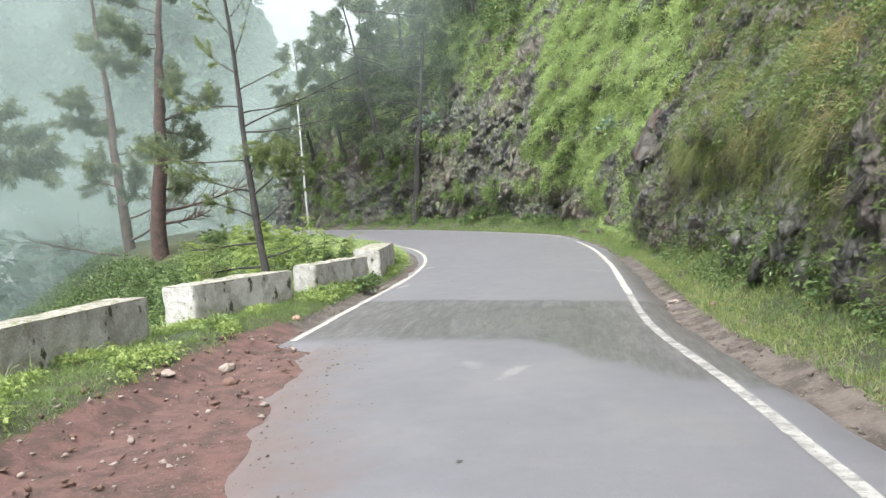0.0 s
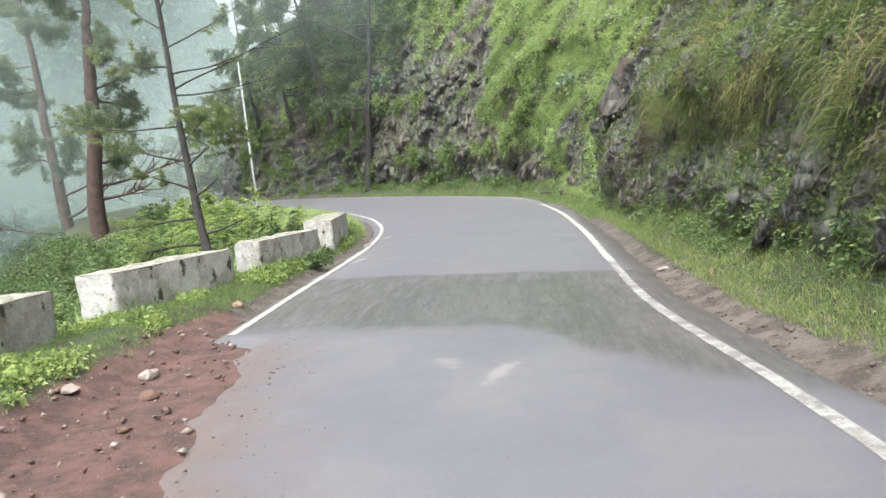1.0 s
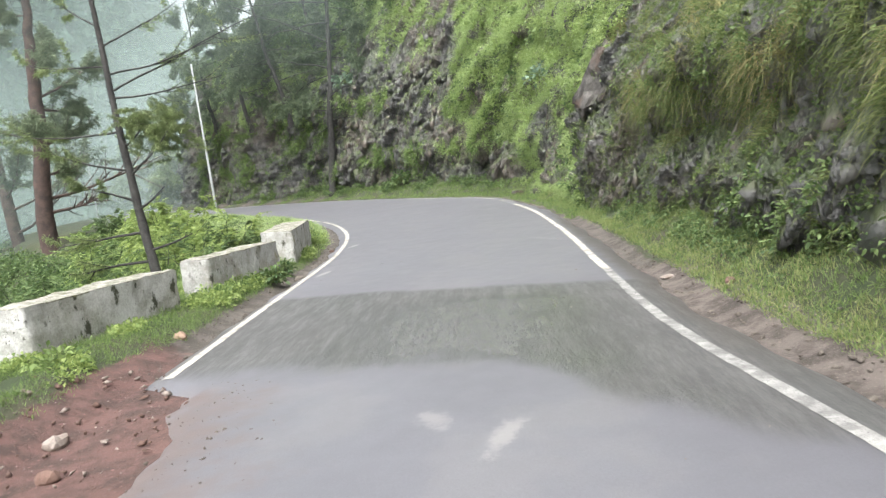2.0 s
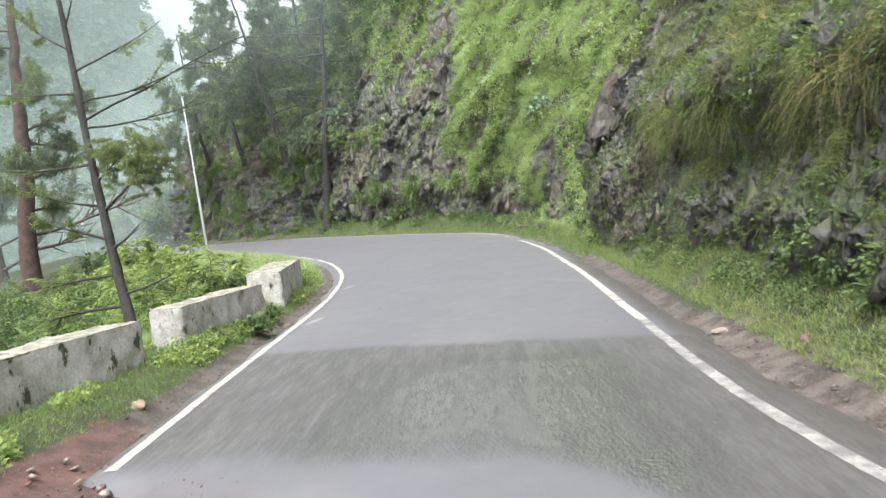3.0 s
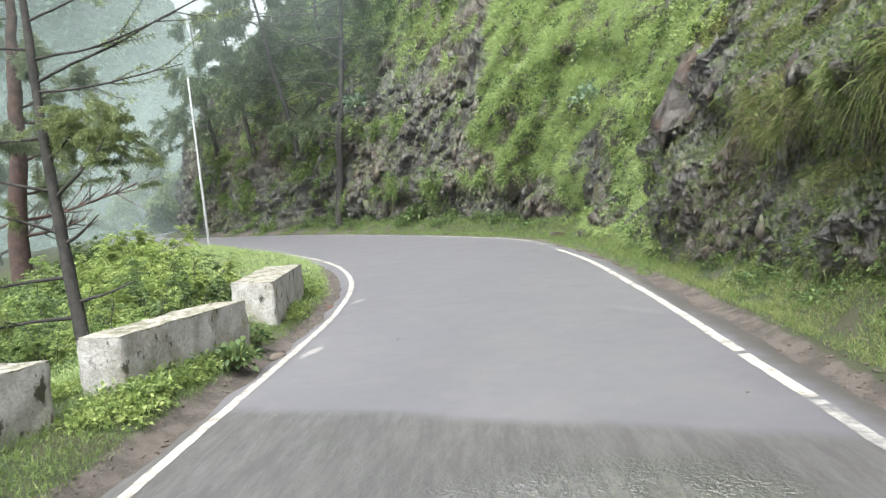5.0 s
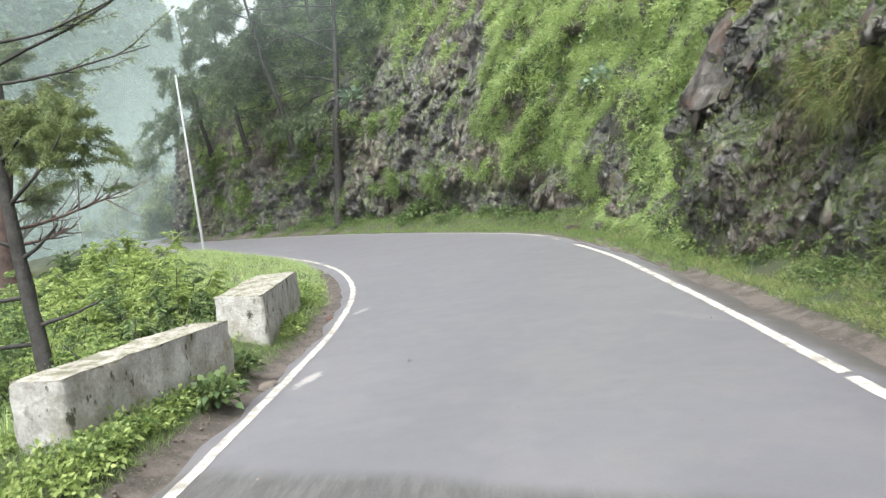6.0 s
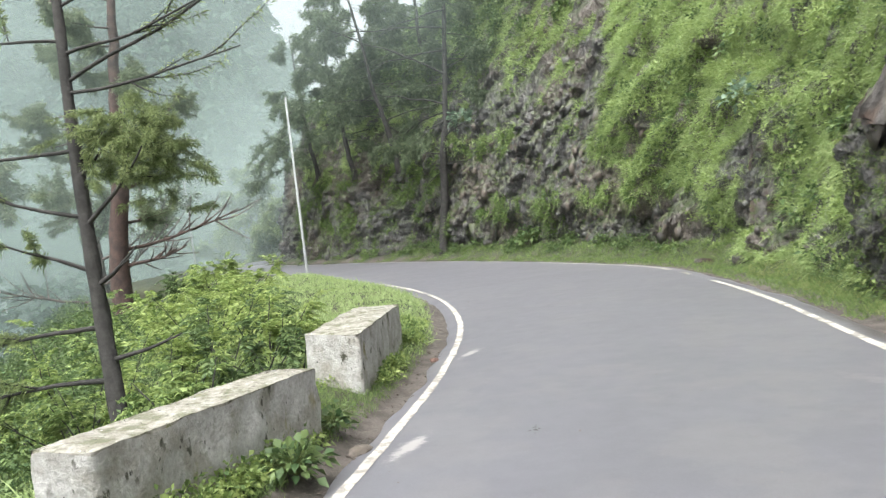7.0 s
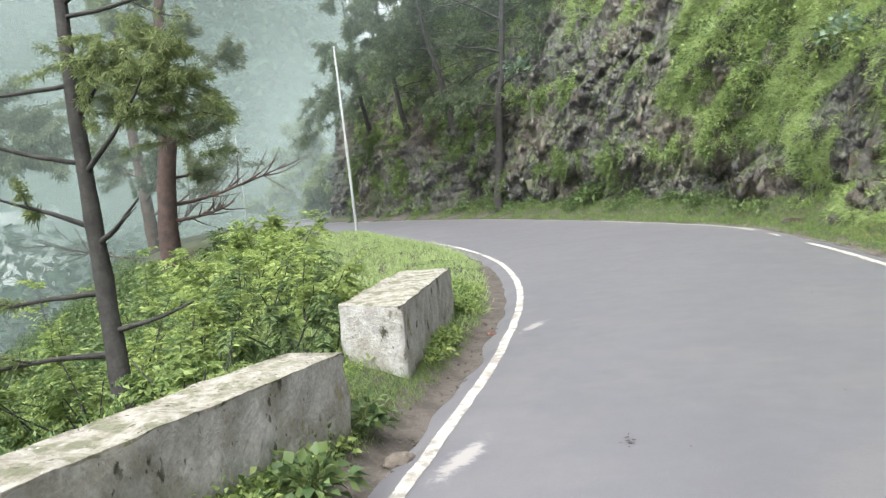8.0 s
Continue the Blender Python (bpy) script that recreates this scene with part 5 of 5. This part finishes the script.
stuff("gravel", pebbles(p + UP * 0.01, 0.006, 0.03), M_STONE_BROWN, "grit along the edge line", "gravel")


# ---- single plants that stand out ----
def leafy_plant(place, radius, count, length, width, material, label):
    thing = new("broadleaf_plant", None)
    thing.location = place
    tagged(thing, label, "plant")
    out = unit(rng.normal(size=(count, 3)) * np.array([1, 1, 0.5]) + UP * 0.5)
    root = out * radius * rng.uniform(0.3, 1.0, (count, 1))
    stems = [tube(np.array([(0, 0, -0.06), q * 0.5 + UP * 0.02, q]), np.array([0.004, 0.003, 0.002]), 5) for q in root]
    part("stem", mesh_np("stem", *joined(stems), M_STALK, smooth=True), thing)
    size = rng.uniform(0.7, 1.2, count)
    part("foliage", mesh_np("foliage", *leaves(root, unit(out + rng.normal(size=(count, 3)) * 0.4), length * size, width * size), material), thing)


M_STALK = mat("green_stalk", (0.12, 0.16, 0.05), (0.09, 0.12, 0.04), 9.0, 0.6, 0.2, 60)
M_GLAUCOUS = mat("glaucous_leaf", (0.12, 0.19, 0.13), (0.21, 0.29, 0.21), island=True, rough=0.5, bump=0, translucent=0.3)
leafy_plant((1.95, 27.85, 3.2), 0.42, 70, 0.19, 0.13, M_GLAUCOUS, "pale blue-green broad-leaved plant on the slope")
leafy_plant((-6.6, 42.95, 5.35), 0.6, 130, 0.24, 0.15, M_GLAUCOUS, "pale blue-green broad-leaved plant high on the rock")
leafy_plant((-3.92, 38.0, float(ground_z(np.array([[-3.92, 38.0]]))[0]) + 0.25), 0.5, 190, 0.2, 0.13, M_LEAF_DARK, "dark broad-leaved plant at the foot of the rock")
leafy_plant((-3.72, 14.75, -0.32), 0.22, 150, 0.1, 0.065, M_LEAF_DARK, "broad-leaved weed at the foot of the parapet")
leafy_plant((-3.85, 15.9, -0.33), 0.18, 90, 0.085, 0.055, M_LEAF_DARK, "broad-leaved weed beside the parapet end")
leafy_plant((-4.25, 9.3, -0.1), 0.22, 80, 0.1, 0.055, M_LEAF, "bright green weed between two parapet blocks")


# ---- smears of paint, spilt grit and leaf litter on the road ----
def road_patch(name, x, y, rx, ry, turn, material, label, seed, lift=0.004):
    n = 22
    a = np.linspace(0, 2 * np.pi, n, endpoint=False)
    r = np.array([1 + 0.45 * noise.noise(Vector((np.cos(t) * 1.6, np.sin(t) * 1.6, seed * 3.1))) for t in a])
    q = np.column_stack([np.cos(a) * rx * r, np.sin(a) * ry * r])
    c, s_ = np.cos(turn), np.sin(turn)
    q = np.column_stack([x + q[:, 0] * c - q[:, 1] * s_, y + q[:, 0] * s_ + q[:, 1] * c])
    q = np.vstack([[x, y], q])
    i, dl, dr = nearest(q)
    span = np.linalg.norm(pr[i] - pl[i], axis=1)
    fx = np.einsum("ij,ij->i", q - pl[i], ACROSS[i]) / span
    z = road_z(q[:, 1]) + 0.03 * (1 - (2 * fx - 1) ** 2) + lift
    f = [(0, k + 1, (k + 1) % n + 1) for k in range(n)]
    return part(name, mesh_np(name, np.column_stack([q, z]), f, material), road, label)


M_LITTER = mat("leaf_litter", (0.06, 0.055, 0.05), (0.03, 0.028, 0.025), 30.0, 0.8, 0.6, 60)
for k in range(8):
    road_patch("litter", -2.14 + rng.normal() * 0.04, 15.67 + rng.normal() * 0.06, rng.uniform(0.004, 0.012), rng.uniform(0.006, 0.016), rng.uniform(0, 3), M_LITTER, "dark scrap of leaf litter", 4 + k, 0.008)
# stray grit on the asphalt
n_grit = 260
gs, gf = rng.integers(120, 420, n_grit), rng.uniform(0.08, 0.92, n_grit) ** 1.0
gp_xy = pl[gs] * (1 - gf)[:, None] + pr[gs] * gf[:, None]
gp_z = road_z(mid_y[gs]) + 0.03 * (1 - (2 * gf - 1) ** 2) + 0.003
grit = part("grit", mesh_np("grit", *pebbles(np.column_stack([gp_xy, gp_z]), 0.003, 0.014), M_STONE), road, "stray pale grit on the asphalt")
tagged(grit, kind="stuff")
road_patch("litter", -0.45, 4.3, 0.018, 0.016, 0.3, M_LITTER, "dark scrap of leaf litter", 5, 0.008)

# ---- a white house far down the valley ----
def far_house(x, y, z, turn):
    thing = new("house")
    thing.location, thing.rotation_euler.z = (x, y, z), turn
    tagged(thing, "small white house with a grey pitched roof far down the valley", "house")
    m_wall = mat("white_house_wall", (0.72, 0.73, 0.73), (0.6, 0.61, 0.62), 0.8, 0.9, 0.2, 4)
    m_roof = mat("grey_roof_sheet", (0.3, 0.32, 0.33), (0.22, 0.24, 0.25), 1.2, 0.6, 0.2, 6)
    m_dark = mat("dark_house_opening", (0.05, 0.055, 0.06), (0.03, 0.033, 0.036), 2.0, 0.4, 0.1, 8)
    w, d, h, ridge = 3.4, 2.3, 3.0, 4.3
    walls = [(-w, -d, -4), (w, -d, -4), (w, d, -4), (-w, d, -4), (-w, -d, h), (w, -d, h), (w, d, h), (-w, d, h)]
    part("wall", mesh_np("wall", walls, [(0, 1, 5, 4), (1, 2, 6, 5), (2, 3, 7, 6), (3, 0, 4, 7)], m_wall), thing)
    e = 0.35
    lid = [(-w - e, -d - e, h - 0.1), (w + e, -d - e, h - 0.1), (w + e, 0, ridge), (-w - e, 0, ridge), (w + e, d + e, h - 0.1), (-w - e, d + e, h - 0.1)]
    lid += [(px, py, pz - 0.15) for px, py, pz in lid]
    part("roof", mesh_np("roof", lid, [(0, 1, 2, 3), (3, 2, 4, 5), (6, 9, 8, 7), (9, 11, 10, 8), (0, 6, 7, 1), (5, 4, 10, 11), (1, 7, 8, 2), (2, 8, 10, 4), (0, 3, 9, 6), (3, 5, 11, 9)], m_roof), thing)
    for name, cx, lo, hi, half in (("door", 0.2, 0.0, 2.0, 0.45), ("window", -1.8, 0.9, 2.0, 0.5), ("window", 1.9, 0.9, 2.0, 0.5)):
        box = [(cx + a * half, -d - b, zz) for b in (0.0, 0.06) for a, zz in ((-1, lo), (1, lo), (1, hi), (-1, hi))]
        part(name, mesh_np(name, box, [(4, 5, 6, 7), (0, 1, 5, 4), (1, 2, 6, 5), (2, 3, 7, 6), (3, 0, 4, 7)], m_dark), thing)


far_house(-66.0, 79.0, -1.0, 0.72)

# ---- far valley side, wooded, and see-through sheets that stand in for the valley mist ----
def far_wood():
    """Cone-shaped and round crowns standing on the far side of the valley."""
    n = 2300
    ang = rng.uniform(radians(-80), radians(-9), n)
    dist = 60 + 190 * rng.random(n) ** 0.8
    xy = np.column_stack([np.sin(ang) * dist, 10 + np.cos(ang) * dist])
    i, dl, dr = nearest(xy)
    xy = xy[(dl > 16) | (dist > 95)]
    n, per = len(xy), 60
    base = np.column_stack([xy, ground_z(xy, False)])
    tall = rng.uniform(5, 11, (n, 1))
    f = rng.random((n, per)) ** 0.8
    a = rng.uniform(0, 2 * np.pi, (n, per))
    wide = rng.uniform(1.6, 3.0, (n, 1)) * (1.05 - f) * rng.uniform(0.5, 1.1, (n, per)) + 0.2
    p = base[:, None, :] + np.stack([np.cos(a) * wide, np.sin(a) * wide, f * tall], -1)
    way = unit(np.stack([np.cos(a), np.sin(a), rng.normal(size=(n, per)) * 0.4 - 0.1], -1))
    size = (rng.uniform(0.8, 1.6, (n, per)) * np.clip(np.linalg.norm(base[:, :2], axis=1, keepdims=True) / 130, 0.35, 1.2)).ravel()
    return leaves(p.reshape(-1, 3), way.reshape(-1, 3), size * 1.7, size * 1.05)


stuff("far_wood", far_wood(), M_FOREST, "misty wooded hillside across the valley", "wood")


p, s, d = on_ground(5200, 7, 27, -6, 72, -1, -0.4)
stuff("undergrowth", clumps(p + UP * 0.3, np.zeros_like(p) + UP * 0.6, 50, 0.8, 0.2, 0.1), M_LEAF_DARK, "leafy thicket on the slope below the road", "undergrowth")
p, s, d = on_ground(2300, 24, 70, -4, 60, -1)
p = p[np.linalg.norm(p[:, :2] - np.array([-22, 41]), axis=1) > 3]
stuff("slope_thicket", clumps(p + UP * 0.4, np.zeros_like(p) + UP * 0.6, 40, 1.3, 0.42, 0.26), M_FOREST, "dark green thicket covering the valley slope", "thicket")


def misty_backdrop():
    m = bpy.data.materials.new("haze_coloured_hill")
    m.use_nodes = True
    n, l = m.node_tree.nodes, m.node_tree.links
    bsdf = n["Principled BSDF"]
    # haze put into the hillside's own base colour, flat pale blue-green
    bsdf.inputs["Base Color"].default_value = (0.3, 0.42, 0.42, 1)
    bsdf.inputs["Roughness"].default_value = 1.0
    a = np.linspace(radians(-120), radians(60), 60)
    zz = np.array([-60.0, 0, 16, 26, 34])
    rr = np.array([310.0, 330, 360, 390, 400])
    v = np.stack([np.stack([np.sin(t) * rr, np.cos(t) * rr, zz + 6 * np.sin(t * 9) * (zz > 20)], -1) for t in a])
    return tagged(new("backdrop", mesh_np("backdrop", v, grid_faces(60, 5), m, smooth=True)), "far hillside with haze painted in as a flat pale colour", "hillside", kind="structure")


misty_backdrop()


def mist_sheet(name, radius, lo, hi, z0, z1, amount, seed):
    """A curved, faded, see-through pale sheet that stands in for mist in the valley."""
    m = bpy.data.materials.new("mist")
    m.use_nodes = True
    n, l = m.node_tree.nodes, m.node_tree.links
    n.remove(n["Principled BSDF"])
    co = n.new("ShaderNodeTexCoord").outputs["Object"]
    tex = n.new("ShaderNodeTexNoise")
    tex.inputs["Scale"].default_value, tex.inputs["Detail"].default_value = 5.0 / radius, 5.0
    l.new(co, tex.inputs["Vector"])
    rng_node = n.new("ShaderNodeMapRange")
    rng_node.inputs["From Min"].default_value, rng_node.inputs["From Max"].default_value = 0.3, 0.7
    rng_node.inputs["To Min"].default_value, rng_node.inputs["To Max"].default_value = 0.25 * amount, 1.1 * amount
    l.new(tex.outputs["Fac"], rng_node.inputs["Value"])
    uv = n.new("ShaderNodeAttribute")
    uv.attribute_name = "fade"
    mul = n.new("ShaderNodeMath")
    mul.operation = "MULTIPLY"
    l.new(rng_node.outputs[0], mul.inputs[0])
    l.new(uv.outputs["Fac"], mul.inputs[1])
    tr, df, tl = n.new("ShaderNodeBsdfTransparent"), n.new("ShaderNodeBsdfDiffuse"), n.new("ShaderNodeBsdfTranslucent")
    # the haze is this pale blue-green surface colour, mottled and faded
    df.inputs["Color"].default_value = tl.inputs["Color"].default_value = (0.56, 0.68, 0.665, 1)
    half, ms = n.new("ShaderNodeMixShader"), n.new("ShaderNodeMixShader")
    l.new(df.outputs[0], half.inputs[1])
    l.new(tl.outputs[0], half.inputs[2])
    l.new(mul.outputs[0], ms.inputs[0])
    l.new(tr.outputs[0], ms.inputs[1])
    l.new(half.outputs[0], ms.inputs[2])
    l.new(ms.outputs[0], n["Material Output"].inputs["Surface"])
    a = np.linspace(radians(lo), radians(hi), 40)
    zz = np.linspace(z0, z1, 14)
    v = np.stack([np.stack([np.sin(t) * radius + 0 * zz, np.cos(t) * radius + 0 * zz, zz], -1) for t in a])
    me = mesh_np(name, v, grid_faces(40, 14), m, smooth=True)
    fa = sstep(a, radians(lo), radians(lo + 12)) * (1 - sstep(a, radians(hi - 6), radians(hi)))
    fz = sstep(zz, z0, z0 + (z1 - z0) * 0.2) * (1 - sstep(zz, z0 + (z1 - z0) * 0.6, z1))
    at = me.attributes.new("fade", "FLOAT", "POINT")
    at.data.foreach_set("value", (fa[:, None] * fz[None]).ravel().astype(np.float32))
    ob = tagged(new(name, me), "curved see-through pale sheet standing in for valley mist", "mist", kind="stuff")
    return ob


# sheets added one behind another to haze the far cliff, trees and hillside
mist_sheet("haze_sheet", 36, -110, -4, 3.0, 36, 0.24, 5)
mist_sheet("haze_sheet", 52, -110, -18, -16, 20, 0.24, 6)
mist_sheet("haze_sheet", 62, -110, -17, -25, 36, 0.38, 1)
mist_sheet("haze_sheet", 70, -110, -16, -24, 17, 0.42, 8)
mist_sheet("haze_sheet", 80, -110, -14, -25, 34, 0.3, 2)
mist_sheet("haze_sheet", 92, -110, -12, -34, 24, 0.55, 7)
mist_sheet("haze_sheet", 120, -110, -8, -30, 60, 0.26, 3)
mist_sheet("haze_sheet", 165, -110, 0, -30, 110, 0.3, 4)
